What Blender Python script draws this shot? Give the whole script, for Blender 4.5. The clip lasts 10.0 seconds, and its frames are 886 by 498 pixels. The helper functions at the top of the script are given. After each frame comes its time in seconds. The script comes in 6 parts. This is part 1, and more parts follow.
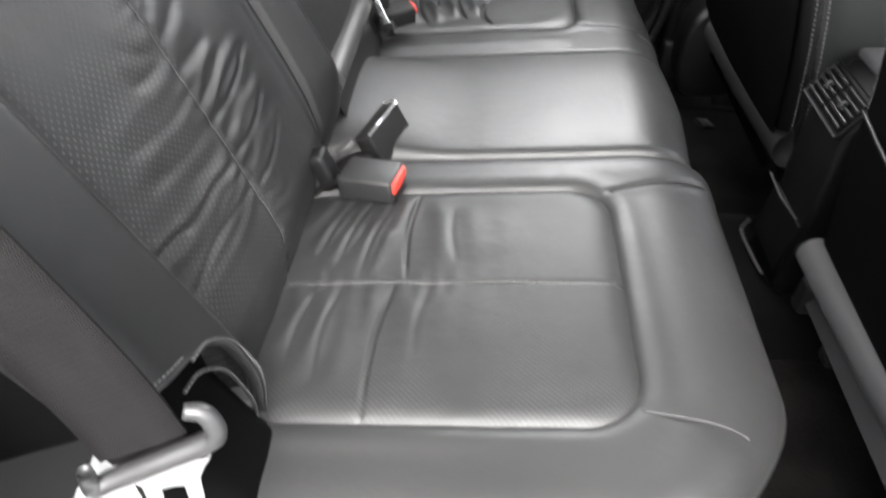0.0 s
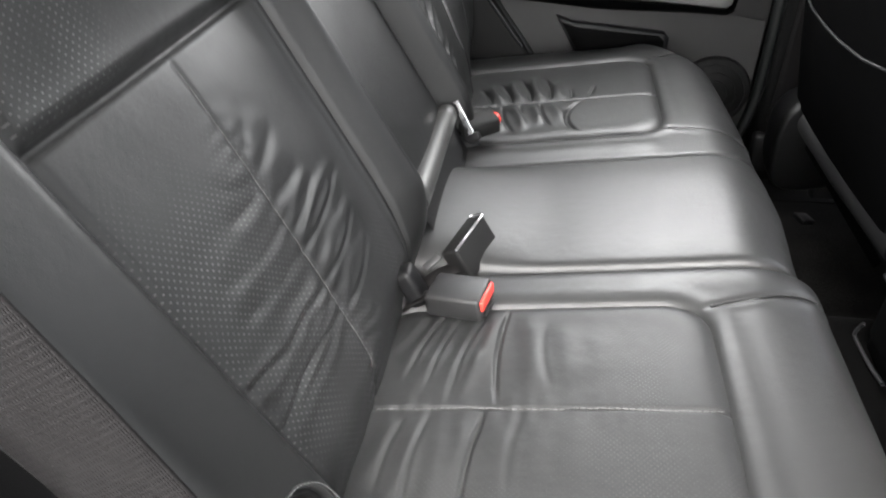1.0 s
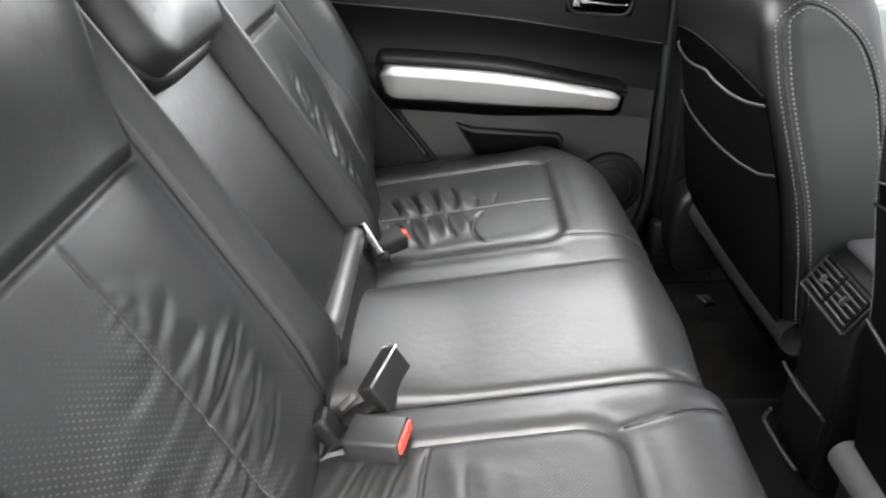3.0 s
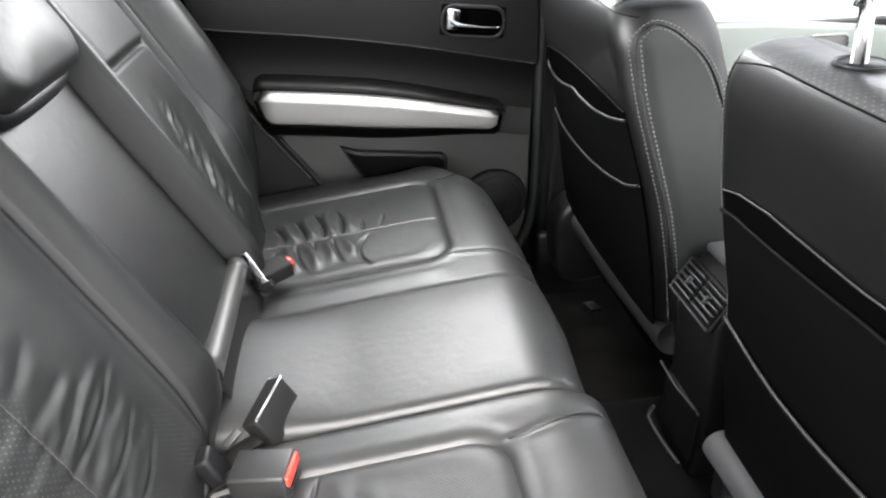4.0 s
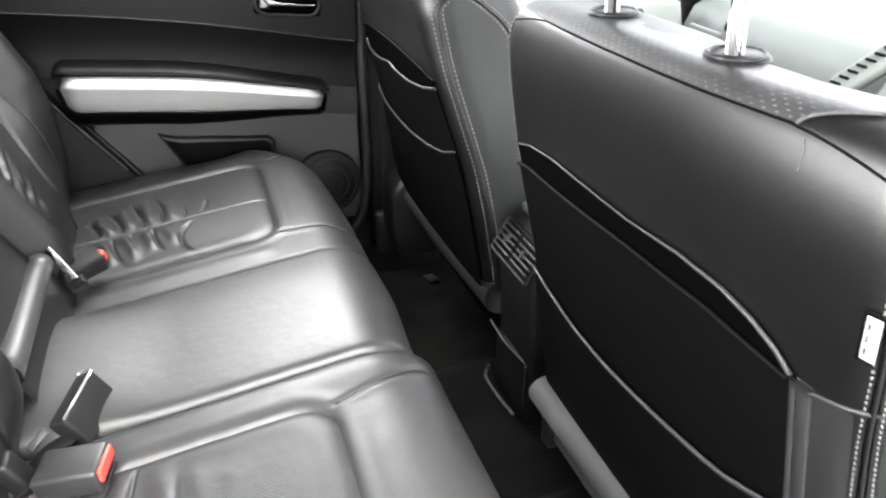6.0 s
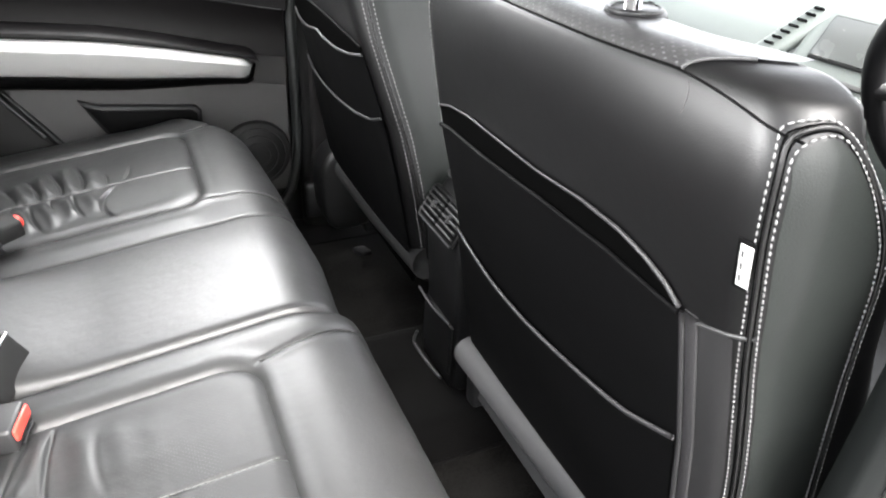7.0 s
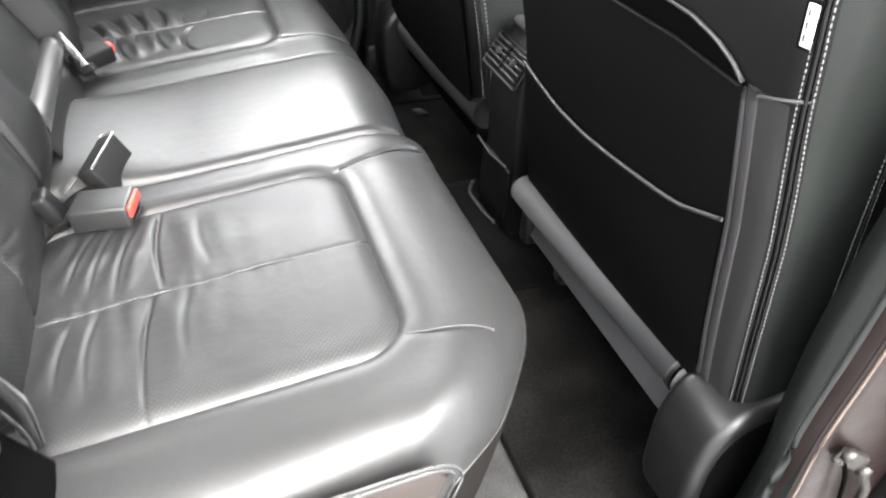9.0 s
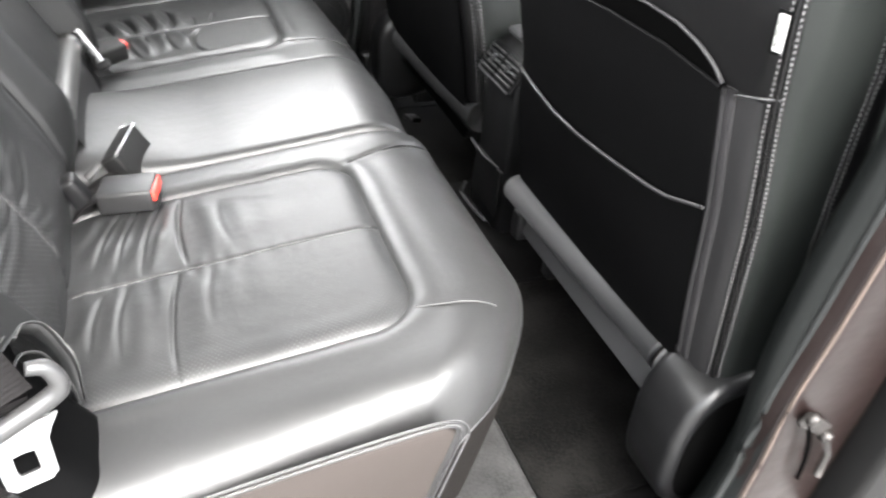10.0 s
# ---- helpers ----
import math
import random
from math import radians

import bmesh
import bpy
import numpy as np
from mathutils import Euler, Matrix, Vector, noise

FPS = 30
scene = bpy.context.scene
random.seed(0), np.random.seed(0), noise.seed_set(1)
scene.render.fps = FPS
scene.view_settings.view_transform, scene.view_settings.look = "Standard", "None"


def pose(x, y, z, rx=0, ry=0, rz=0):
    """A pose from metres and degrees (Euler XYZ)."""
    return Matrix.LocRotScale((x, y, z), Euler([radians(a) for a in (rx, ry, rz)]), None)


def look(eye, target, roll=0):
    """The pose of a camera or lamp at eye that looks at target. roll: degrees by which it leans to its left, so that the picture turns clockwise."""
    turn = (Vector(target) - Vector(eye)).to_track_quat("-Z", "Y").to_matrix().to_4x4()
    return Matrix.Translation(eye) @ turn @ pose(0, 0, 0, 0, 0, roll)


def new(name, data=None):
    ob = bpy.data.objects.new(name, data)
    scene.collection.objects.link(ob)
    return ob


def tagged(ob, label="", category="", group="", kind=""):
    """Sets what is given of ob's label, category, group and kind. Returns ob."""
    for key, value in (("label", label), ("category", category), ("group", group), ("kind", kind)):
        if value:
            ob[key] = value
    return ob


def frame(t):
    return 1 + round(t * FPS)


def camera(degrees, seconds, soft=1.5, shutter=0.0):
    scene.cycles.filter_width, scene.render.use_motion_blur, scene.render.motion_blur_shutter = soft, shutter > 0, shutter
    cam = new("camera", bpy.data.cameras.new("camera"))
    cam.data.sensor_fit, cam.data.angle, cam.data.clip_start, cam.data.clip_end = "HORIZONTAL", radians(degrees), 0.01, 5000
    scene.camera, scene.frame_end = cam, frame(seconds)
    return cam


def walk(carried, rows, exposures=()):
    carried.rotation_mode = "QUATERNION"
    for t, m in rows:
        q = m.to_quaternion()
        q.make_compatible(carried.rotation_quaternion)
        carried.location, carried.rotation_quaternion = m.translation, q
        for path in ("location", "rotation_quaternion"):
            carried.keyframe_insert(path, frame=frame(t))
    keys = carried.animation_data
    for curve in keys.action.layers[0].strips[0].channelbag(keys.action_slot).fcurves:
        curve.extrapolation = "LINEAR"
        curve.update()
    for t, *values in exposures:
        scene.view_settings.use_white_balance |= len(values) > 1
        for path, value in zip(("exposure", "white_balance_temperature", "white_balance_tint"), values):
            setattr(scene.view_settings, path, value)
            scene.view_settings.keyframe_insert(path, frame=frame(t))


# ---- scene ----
import functools

cam = camera(63.6, 10.0, soft=2.0, shutter=0.5)
PATH = [
    (0, (0.23, -0.898, 0.867), (0.194, 0.599, -0.459), 3.7),
    (0.5, (0.237, -0.872, 0.874), (0.026, 0.716, -0.324), -1.4),
    (1, (0.219, -0.863, 0.887), (-0.061, 0.753, -0.257), -2.2),
    (1.5, (0.211, -0.851, 0.906), (-0.066, 0.797, -0.193), -1.9),
    (2, (0.209, -0.839, 0.928), (-0.046, 0.848, -0.116), -2.5),
    (2.2, (0.21, -0.835, 0.935), (0.02, 0.786, -0.037), -2.28),
    (3.3, (0.246, -0.82, 0.955), (0.252, 0.838, 0.026), -2.6),
    (3.5, (0.253, -0.82, 0.956), (0.338, 0.928, -0.013), -2.1),
    (4, (0.267, -0.827, 0.958), (0.462, 0.923, 0.009), -2.0),
    (4.5, (0.278, -0.833, 0.956), (0.565, 0.904, 0.007), -1.7),
    (5, (0.293, -0.841, 0.95), (0.708, 0.875, 0.01), -1.0),
    (5.5, (0.308, -0.848, 0.94), (0.844, 0.834, 0.001), -0.4),
    (5.7, (0.312, -0.852, 0.936), (0.822, 0.738, 0.029), -0.74),
    (7, (0.323, -0.896, 0.914), (1.04, 0.676, -0.094), 2.1),
    (7.5, (0.31, -0.913, 0.904), (1.019, 0.639, -0.139), 2.8),
    (8, (0.285, -0.936, 0.888), (0.993, 0.577, -0.212), 4.6),
    (8.5, (0.26, -0.957, 0.868), (0.893, 0.538, -0.3), 4.0),
    (9, (0.247, -0.994, 0.856), (0.827, 0.483, -0.362), 3.4),
    (9.5, (0.227, -1.039, 0.852), (0.7, 0.514, -0.316), 3.9),
    (10, (0.192, -1.051, 0.868), (0.84, 0.426, -0.316), 5.7),
]
walk(cam, [(t, look(eye, target, roll)) for t, eye, target, roll in PATH], [(0, 3.05), (2, 3.15), (5, 3.5), (7, 3.75), (9, 3.8), (10, 3.7)])

# ---- world and light ----
world = bpy.data.worlds.new("overcast")
scene.world = world
world.use_nodes = True
wn = world.node_tree.nodes
wn.clear()
w_out = wn.new("ShaderNodeOutputWorld")
w_bg = wn.new("ShaderNodeBackground")
w_sky = wn.new("ShaderNodeTexSky")
w_hue = wn.new("ShaderNodeHueSaturation")
w_sky.sky_type = "NISHITA"
w_sky.sun_disc = False
w_sky.sun_elevation = radians(52)
w_sky.sun_rotation = radians(176)
w_sky.dust_density = 4.0
w_hue.inputs["Saturation"].default_value = 0.18
w_bg.inputs["Strength"].default_value = 0.15
wl = world.node_tree.links
wl.new(w_sky.outputs[0], w_hue.inputs["Color"])
wl.new(w_hue.outputs[0], w_bg.inputs["Color"])
wl.new(w_bg.outputs[0], w_out.inputs["Surface"])

sun = new("sun", bpy.data.lights.new("sun", "SUN"))
sun.data.energy = 1.1
sun.data.angle = radians(40)
sun.data.color = (1.0, 0.97, 0.93)
sun.matrix_world = look((0.5, -3.2, 4.6), (0.3, 0.0, 0.4))


def area_lamp(name, place, target, width, height, watts):
    """Area lamp: skylight in a window opening, or an added fill."""
    lamp = new(name, bpy.data.lights.new(name, "AREA"))
    lamp.data.shape = "RECTANGLE"
    lamp.data.size, lamp.data.size_y, lamp.data.energy = width, height, watts
    lamp.matrix_world = look(place, target)
    return lamp


area_lamp("far_rear_window_light", (0.50, 0.712, 1.055), (0.54, 0.15, 0.42), 0.46, 0.34, 1.85)
# extra fill that lifts the far cushion only
area_lamp("far_cushion_fill_light", (0.15, 0.712, 0.985), (0.24, 0.42, 0.40), 0.34, 0.22, 0.35)
# added off-centre behind the rear seat, for a sheen on the near front seat
area_lamp("shoulder_sheen_light", (-0.62, -0.36, 1.110), (0.60, -0.56, 0.80), 0.42, 0.24, 6.6)
# extra fill from the near side, aimed at the far seat's inner side panel
area_lamp("near_front_window_light", (1.22, -0.735, 0.965), (0.85, 0.10, 0.62), 0.62, 0.34, 1.15)
area_lamp("windscreen_light", (1.46, 0.0, 0.98), (0.90, 0.0, 0.62), 1.10, 0.56, 0.35)


# ---- materials ----
def nodes_of(name):
    mat = bpy.data.materials.new(name)
    mat.use_nodes = True
    return mat, mat.node_tree.nodes, mat.node_tree.links, mat.node_tree.nodes["Principled BSDF"]


def surface(name, col, rough, metal=0.0, spec=0.5, vary=0.25, vscale=6.0, grain=900.0, bump=0.12, mottled=3.0, rvary=0.1, coat=0.0, sheen=0.0, spread=0.0):
    """A painted, moulded, woven or hide surface: colour with large and fine variation, uneven gloss and fine relief."""
    mat, nd, lk, bs = nodes_of(name)
    tc = nd.new("ShaderNodeTexCoord")
    big = nd.new("ShaderNodeTexNoise")
    big.inputs["Scale"].default_value = vscale
    big.inputs["Detail"].default_value = mottled
    fine = nd.new("ShaderNodeTexNoise")
    fine.inputs["Scale"].default_value = grain
    fine.inputs["Detail"].default_value = 2.0
    lk.new(tc.outputs["Object"], big.inputs["Vector"])
    lk.new(tc.outputs["Object"], fine.inputs["Vector"])
    mixn = nd.new("ShaderNodeMix")
    mixn.data_type = "RGBA"
    lo = [c * (1 - vary) for c in col]
    hi = [min(1.0, c * (1 + vary)) for c in col]
    mixn.inputs[6].default_value = (*lo, 1)
    mixn.inputs[7].default_value = (*hi, 1)
    avg = nd.new("ShaderNodeMath")
    avg.operation = "ADD"
    half = nd.new("ShaderNodeMath")
    half.operation = "MULTIPLY"
    half.inputs[1].default_value = 0.5
    lk.new(big.outputs["Fac"], avg.inputs[0])
    lk.new(fine.outputs["Fac"], avg.inputs[1])
    lk.new(avg.outputs[0], half.inputs[0])
    fac = half.outputs[0]
    if spread > 0:
        wide = nd.new("ShaderNodeMapRange")
        wide.inputs[1].default_value = 0.5 - spread
        wide.inputs[2].default_value = 0.5 + spread
        lk.new(fac, wide.inputs[0])
        fac = wide.outputs[0]
    lk.new(fac, mixn.inputs[0])
    lk.new(mixn.outputs[2], bs.inputs["Base Color"])
    rr = nd.new("ShaderNodeMapRange")
    rr.inputs[3].default_value = max(0.02, rough - rvary)
    rr.inputs[4].default_value = min(1.0, rough + rvary)
    lk.new(big.outputs["Fac"], rr.inputs[0])
    lk.new(rr.outputs[0], bs.inputs["Roughness"])
    bs.inputs["Metallic"].default_value = metal
    bs.inputs["Specular IOR Level"].default_value = spec
    bs.inputs["Coat Weight"].default_value = coat
    bs.inputs["Sheen Weight"].default_value = sheen
    if bump > 0:
        bp = nd.new("ShaderNodeBump")
        bp.inputs["Strength"].default_value = bump
        bp.inputs["Distance"].default_value = 0.001
        lk.new(fine.outputs["Fac"], bp.inputs["Height"])
        lk.new(bp.outputs[0], bs.inputs["Normal"])
    return mat


def leather(name, col, rough, dots="", pitch=0.008, radius=0.19, dot_col=0.3, spec=0.62, uneven=1.0, region=()):
    """Pebbled hide: cells of grain, soft creases, dull and worn patches; with dots, rows of small perforations along two axes."""
    mat, nd, lk, bs = nodes_of(name)
    tc = nd.new("ShaderNodeTexCoord")
    cells = nd.new("ShaderNodeTexVoronoi")
    cells.inputs["Scale"].default_value = 620
    cells.feature = "DISTANCE_TO_EDGE"
    big = nd.new("ShaderNodeTexNoise")
    big.inputs["Scale"].default_value = 7
    big.inputs["Detail"].default_value = 5
    crease = nd.new("ShaderNodeTexNoise")
    crease.inputs["Scale"].default_value = 70
    crease.inputs["Detail"].default_value = 4
    for n in (cells, big, crease):
        lk.new(tc.outputs["Object"], n.inputs["Vector"])
    mixn = nd.new("ShaderNodeMix")
    mixn.data_type = "RGBA"
    mixn.inputs[6].default_value = (*[c * 0.72 for c in col], 1)
    mixn.inputs[7].default_value = (*[c * 1.28 for c in col], 1)
    lk.new(big.outputs["Fac"], mixn.inputs[0])
    rr = nd.new("ShaderNodeMapRange")
    rr.inputs[1].default_value = 0.3
    rr.inputs[2].default_value = 0.7
    rr.inputs[3].default_value = rough - 0.045 * uneven
    rr.inputs[4].default_value = rough + 0.055 * uneven
    smudge = nd.new("ShaderNodeTexNoise")
    smudge.inputs["Scale"].default_value = 28
    smudge.inputs["Detail"].default_value = 6
    smudge.inputs["Distortion"].default_value = 0.6
    lk.new(tc.outputs["Object"], smudge.inputs["Vector"])
    blend = nd.new("ShaderNodeMix")
    blend.inputs[0].default_value = 0.35
    lk.new(big.outputs["Fac"], blend.inputs[2])
    lk.new(smudge.outputs["Fac"], blend.inputs[3])
    lk.new(blend.outputs[0], rr.inputs[0])
    lk.new(rr.outputs[0], bs.inputs["Roughness"])
    b1 = nd.new("ShaderNodeBump")
    b1.inputs["Strength"].default_value = 0.2
    b1.inputs["Distance"].default_value = 0.0006
    b2 = nd.new("ShaderNodeBump")
    b2.inputs["Strength"].default_value = 0.25 * uneven
    b2.inputs["Distance"].default_value = 0.002
    lk.new(cells.outputs["Distance"], b1.inputs["Height"])
    lk.new(crease.outputs["Fac"], b2.inputs["Height"])
    lk.new(b1.outputs[0], b2.inputs["Normal"])
    lk.new(b2.outputs[0], bs.inputs["Normal"])
    out_col = mixn.outputs[2]
    if dots:
        # dots on a brick-like lattice in the UV map, which holds metres
        uv = nd.new("ShaderNodeUVMap")
        uv.uv_map = "metres"
        sep = nd.new("ShaderNodeSeparateXYZ")
        lk.new(uv.outputs[0], sep.inputs[0])

        def calc(op, a, b=None):
            m = nd.new("ShaderNodeMath")
            m.operation = op
            for k, v in enumerate((a, b)):
                if v is None:
                    continue
                if isinstance(v, (int, float)):
                    m.inputs[k].default_value = v
                else:
                    lk.new(v, m.inputs[k])
            return m.outputs[0]

        a = calc("DIVIDE", sep.outputs[0], pitch)
        b = calc("DIVIDE", sep.outputs[1], pitch * 0.5)
        row = calc("FLOOR", b)
        shift = calc("MULTIPLY", calc("MODULO", row, 2.0), 0.5)
        fa = calc("SUBTRACT", calc("FRACT", calc("ADD", a, shift)), 0.5)
        fb = calc("MULTIPLY", calc("SUBTRACT", calc("FRACT", b), 0.5), 0.5)
        d = calc("SQRT", calc("ADD", calc("MULTIPLY", fa, fa), calc("MULTIPLY", fb, fb)))
        hole = calc("LESS_THAN", d, radius)
        wear = nd.new("ShaderNodeTexNoise")
        wear.inputs["Scale"].default_value = 14
        lk.new(tc.outputs["Object"], wear.inputs["Vector"])
        wr = nd.new("ShaderNodeMapRange")
        wr.inputs[1].default_value = 0.38
        wr.inputs[2].default_value = 0.6
        lk.new(wear.outputs["Fac"], wr.inputs[0])
        amount = calc("MULTIPLY", hole, wr.outputs[0])
        if region:
            # the holes stop short of these lines, softly: rows of axis, edge, edge of full strength
            def ramp(axis, a, b):
                m = nd.new("ShaderNodeMapRange")
                m.interpolation_type = "SMOOTHSTEP"
                m.inputs[1].default_value, m.inputs[2].default_value = min(a, b), max(a, b)
                m.inputs[3].default_value, m.inputs[4].default_value = (0.0, 1.0) if b > a else (1.0, 0.0)
                lk.new(sep.outputs[axis], m.inputs[0])
                return m.outputs[0]
            parts = [calc("MULTIPLY", *[ramp(*row) for row in rows]) for rows in region]
            inside = functools.reduce(lambda p, q: calc("MAXIMUM", p, q), parts)
            amount = calc("MULTIPLY", amount, inside)
            hole = calc("MULTIPLY", hole, inside)
        dm = nd.new("ShaderNodeMix")
        dm.data_type = "RGBA"
        lk.new(amount, dm.inputs[0])
        lk.new(out_col, dm.inputs[6])
        dm.inputs[7].default_value = (dot_col, dot_col, dot_col * 1.02, 1)
        out_col = dm.outputs[2]
        b3 = nd.new("ShaderNodeBump")
        b3.invert = True
        b3.inputs["Strength"].default_value = 0.5
        b3.inputs["Distance"].default_value = 0.001
        lk.new(hole, b3.inputs["Height"])
        lk.new(b2.outputs[0], b3.inputs["Normal"])
        lk.new(b3.outputs[0], bs.inputs["Normal"])
    lk.new(out_col, bs.inputs["Base Color"])
    bs.inputs["Specular IOR Level"].default_value = spec
    return mat


def woven(name, col):
    """Belt webbing: fine cross ribs along the length."""
    mat, nd, lk, bs = nodes_of(name)
    uv = nd.new("ShaderNodeUVMap")
    uv.uv_map = "metres"
    wv = nd.new("ShaderNodeTexWave")
    wv.wave_type = "BANDS"
    wv.bands_direction = "X"
    wv.inputs["Scale"].default_value = 72
    wv.inputs["Distortion"].default_value = 0.3
    across = nd.new("ShaderNodeTexWave")
    across.wave_type = "BANDS"
    across.bands_direction = "Y"
    across.inputs["Scale"].default_value = 100
    across.inputs["Distortion"].default_value = 0.3
    lk.new(uv.outputs[0], across.inputs["Vector"])
    weave = nd.new("ShaderNodeMath")
    weave.operation = "MULTIPLY"
    lk.new(wv.outputs["Fac"], weave.inputs[0])
    lk.new(across.outputs["Fac"], weave.inputs[1])
    nz = nd.new("ShaderNodeTexNoise")
    nz.inputs["Scale"].default_value = 40
    lk.new(uv.outputs[0], wv.inputs["Vector"])
    lk.new(uv.outputs[0], nz.inputs["Vector"])
    m = nd.new("ShaderNodeMix")
    m.data_type = "RGBA"
    m.inputs[6].default_value = (*[c * 0.75 for c in col], 1)
    m.inputs[7].default_value = (*[c * 1.3 for c in col], 1)
    lk.new(nz.outputs["Fac"], m.inputs[0])
    lk.new(m.outputs[2], bs.inputs["Base Color"])
    bp = nd.new("ShaderNodeBump")
    bp.inputs["Strength"].default_value = 0.55
    bp.inputs["Distance"].default_value = 0.0009
    lk.new(weave.outputs[0], bp.inputs["Height"])
    lk.new(bp.outputs[0], bs.inputs["Normal"])
    bs.inputs["Roughness"].default_value = 0.6
    bs.inputs["Specular IOR Level"].default_value = 0.12
    return mat


HIDE = leather("black_leather", (0.0160, 0.0162, 0.0164), 0.43, spec=0.54)
# backrests' shade is put into the colour: the cushion hide, darker and duller
HIDE_BACK = leather("shaded_backrest_leather", (0.0068, 0.0070, 0.0071), 0.45, spec=0.36)
HIDE_DOT = leather("perforated_leather", (0.0112, 0.0114, 0.0116), 0.50, "uv", pitch=0.0080, radius=0.125, dot_col=0.056, spec=0.30,
                   region=(((0, -0.290, -0.350), (1, 0.330, 0.230)), ((0, -0.330, -0.420), (1, 0.360, 0.372)), ((0, -0.160, -0.210), (1, 0.130, 0.060))))
HIDE_FAINT = leather("finely_perforated_leather", (0.0160, 0.0163, 0.0166), 0.45, "uv", pitch=0.0055, radius=0.13, dot_col=0.046, spec=0.38,
                     region=(((0, 0.200, 0.330), (1, -0.90, -0.80)), ((0, 0.00, 0.02), (1, -0.440, -0.540))))
# black hide coloured far darker, for the little light on the seat backs
HIDE_FRONT = leather("dim_front_leather", (0.0012, 0.00115, 0.0013), 0.42, spec=0.29, uneven=0.35)
HIDE_FRONT_DOT = leather("front_perforated_leather", (0.011, 0.011, 0.0115), 0.40, "uv", pitch=0.0095, radius=0.12, dot_col=0.07)
PLASTIC = surface("black_plastic", (0.0055, 0.0055, 0.006), 0.45, spec=0.26, bump=0.2)
PLASTIC_DULL = surface("dull_black_plastic", (0.008, 0.008, 0.008), 0.6, spec=0.2, bump=0.3)
DOOR_SKIN = surface("door_panel_plastic", (0.031, 0.0305, 0.030), 0.48, bump=0.3, grain=500)
DOOR_SOFT = surface("door_soft_vinyl", (0.0027, 0.0023, 0.0025), 0.46, spec=0.14, bump=0.25, grain=600)
# near black, painted where hollows and turned-away faces lie in shade
VOID = surface("recess_black", (0.0007, 0.0007, 0.0007), 0.9, spec=0.01, bump=0.2)
# colour and gloss lowered so that shadowed panels and hollows stay black
FABRIC = surface("shaded_black_vinyl", (0.0014, 0.0014, 0.0015), 0.60, spec=0.04, bump=0.3, grain=700)
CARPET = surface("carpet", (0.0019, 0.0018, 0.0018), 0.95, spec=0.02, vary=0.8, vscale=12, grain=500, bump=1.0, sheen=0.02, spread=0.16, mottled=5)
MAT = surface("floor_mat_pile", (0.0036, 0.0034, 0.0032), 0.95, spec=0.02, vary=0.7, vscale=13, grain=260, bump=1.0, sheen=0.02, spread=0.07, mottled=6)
SILVER = surface("satin_silver", (0.40, 0.40, 0.395), 0.34, metal=0.35, vary=0.05, bump=0.02)
CHROME = surface("chrome", (0.27, 0.27, 0.28), 0.12, metal=1.0, vary=0.02, bump=0.0, rvary=0.03)
DULL_STEEL = surface("dull_steel", (0.045, 0.042, 0.040), 0.5, metal=0.8, vary=0.4, vscale=60, bump=0.2)
STEEL = surface("bright_steel", (0.62, 0.62, 0.63), 0.28, metal=1.0, vary=0.06, bump=0.03)
GLOSS = surface("glossy_black_plastic", (0.0042, 0.0042, 0.0045), 0.36, spec=0.42, bump=0.08)
CONSOLE = surface("console_plastic", (0.0030, 0.0030, 0.0032), 0.5, spec=0.14, bump=0.25)
TONGUE_PLASTIC = surface("pale_grey_plastic", (0.026, 0.026, 0.0265), 0.38, bump=0.05)
BUCKLE = surface("buckle_plastic", (0.0135, 0.0135, 0.0138), 0.42, bump=0.15)
RED = surface("red_button", (0.75, 0.045, 0.030), 0.35, vary=0.08, bump=0.02)
ROLL = surface("grey_vinyl", (0.030, 0.030, 0.0312), 0.62, spec=0.3, bump=0.2)
VALANCE = surface("seat_valance_cloth", (0.0075, 0.0066, 0.0062), 0.85, spec=0.05, bump=0.5, grain=700)
# carpet in a lighter grey that holds the light from the doorway
RISER = surface("lit_riser_carpet", (0.020, 0.0198, 0.0195), 0.95, spec=0.02, vary=0.6, vscale=20, grain=500, bump=1.0, spread=0.2)
SKIRT = surface("seat_skirt_vinyl", (0.024, 0.0200, 0.0180), 0.6, spec=0.2, bump=0.4, grain=700)
THREAD = surface("grey_thread", (0.105, 0.105, 0.105), 0.7, bump=0.0, vary=0.15)
THREAD_MID = surface("mid_grey_thread", (0.050, 0.050, 0.050), 0.7, bump=0.0, vary=0.15)
THREAD_DARK = surface("dark_thread", (0.035, 0.035, 0.035), 0.7, bump=0.0)
PIPE = leather("piping_leather", (0.018, 0.018, 0.0185), 0.45, spec=0.4)
WEB = woven("belt_webbing", (0.0065, 0.0060, 0.0061))
PAINT = surface("brown_body_paint", (0.0074, 0.0043, 0.0039), 0.38, metal=0.1, spec=0.35, vary=0.35, vscale=22, grain=60, bump=0.5, rvary=0.16)
DOOR_TRIM = surface("pillar_trim_plastic", (0.0028, 0.0034, 0.0033), 0.5, spec=0.15, bump=0.25)
PAINT_EDGE = surface("worn_paint_edge", (0.060, 0.044, 0.036), 0.5, vary=0.4, vscale=40, bump=0.1)
RUBBER = surface("rubber_seal", (0.009, 0.010, 0.010), 0.42, spec=0.35, bump=0.1)
DASH = surface("grey_dash_plastic", (0.060, 0.069, 0.065), 0.5, bump=0.3, grain=400)
DASH_DARK = surface("dark_dash_plastic", (0.025, 0.025, 0.025), 0.45, bump=0.2)
HEADLINER = surface("headliner_cloth", (0.50, 0.50, 0.48), 0.9, bump=0.4, grain=600)
TRIM = surface("dark_trim", (0.0042, 0.0042, 0.0042), 0.55, spec=0.15, bump=0.3)
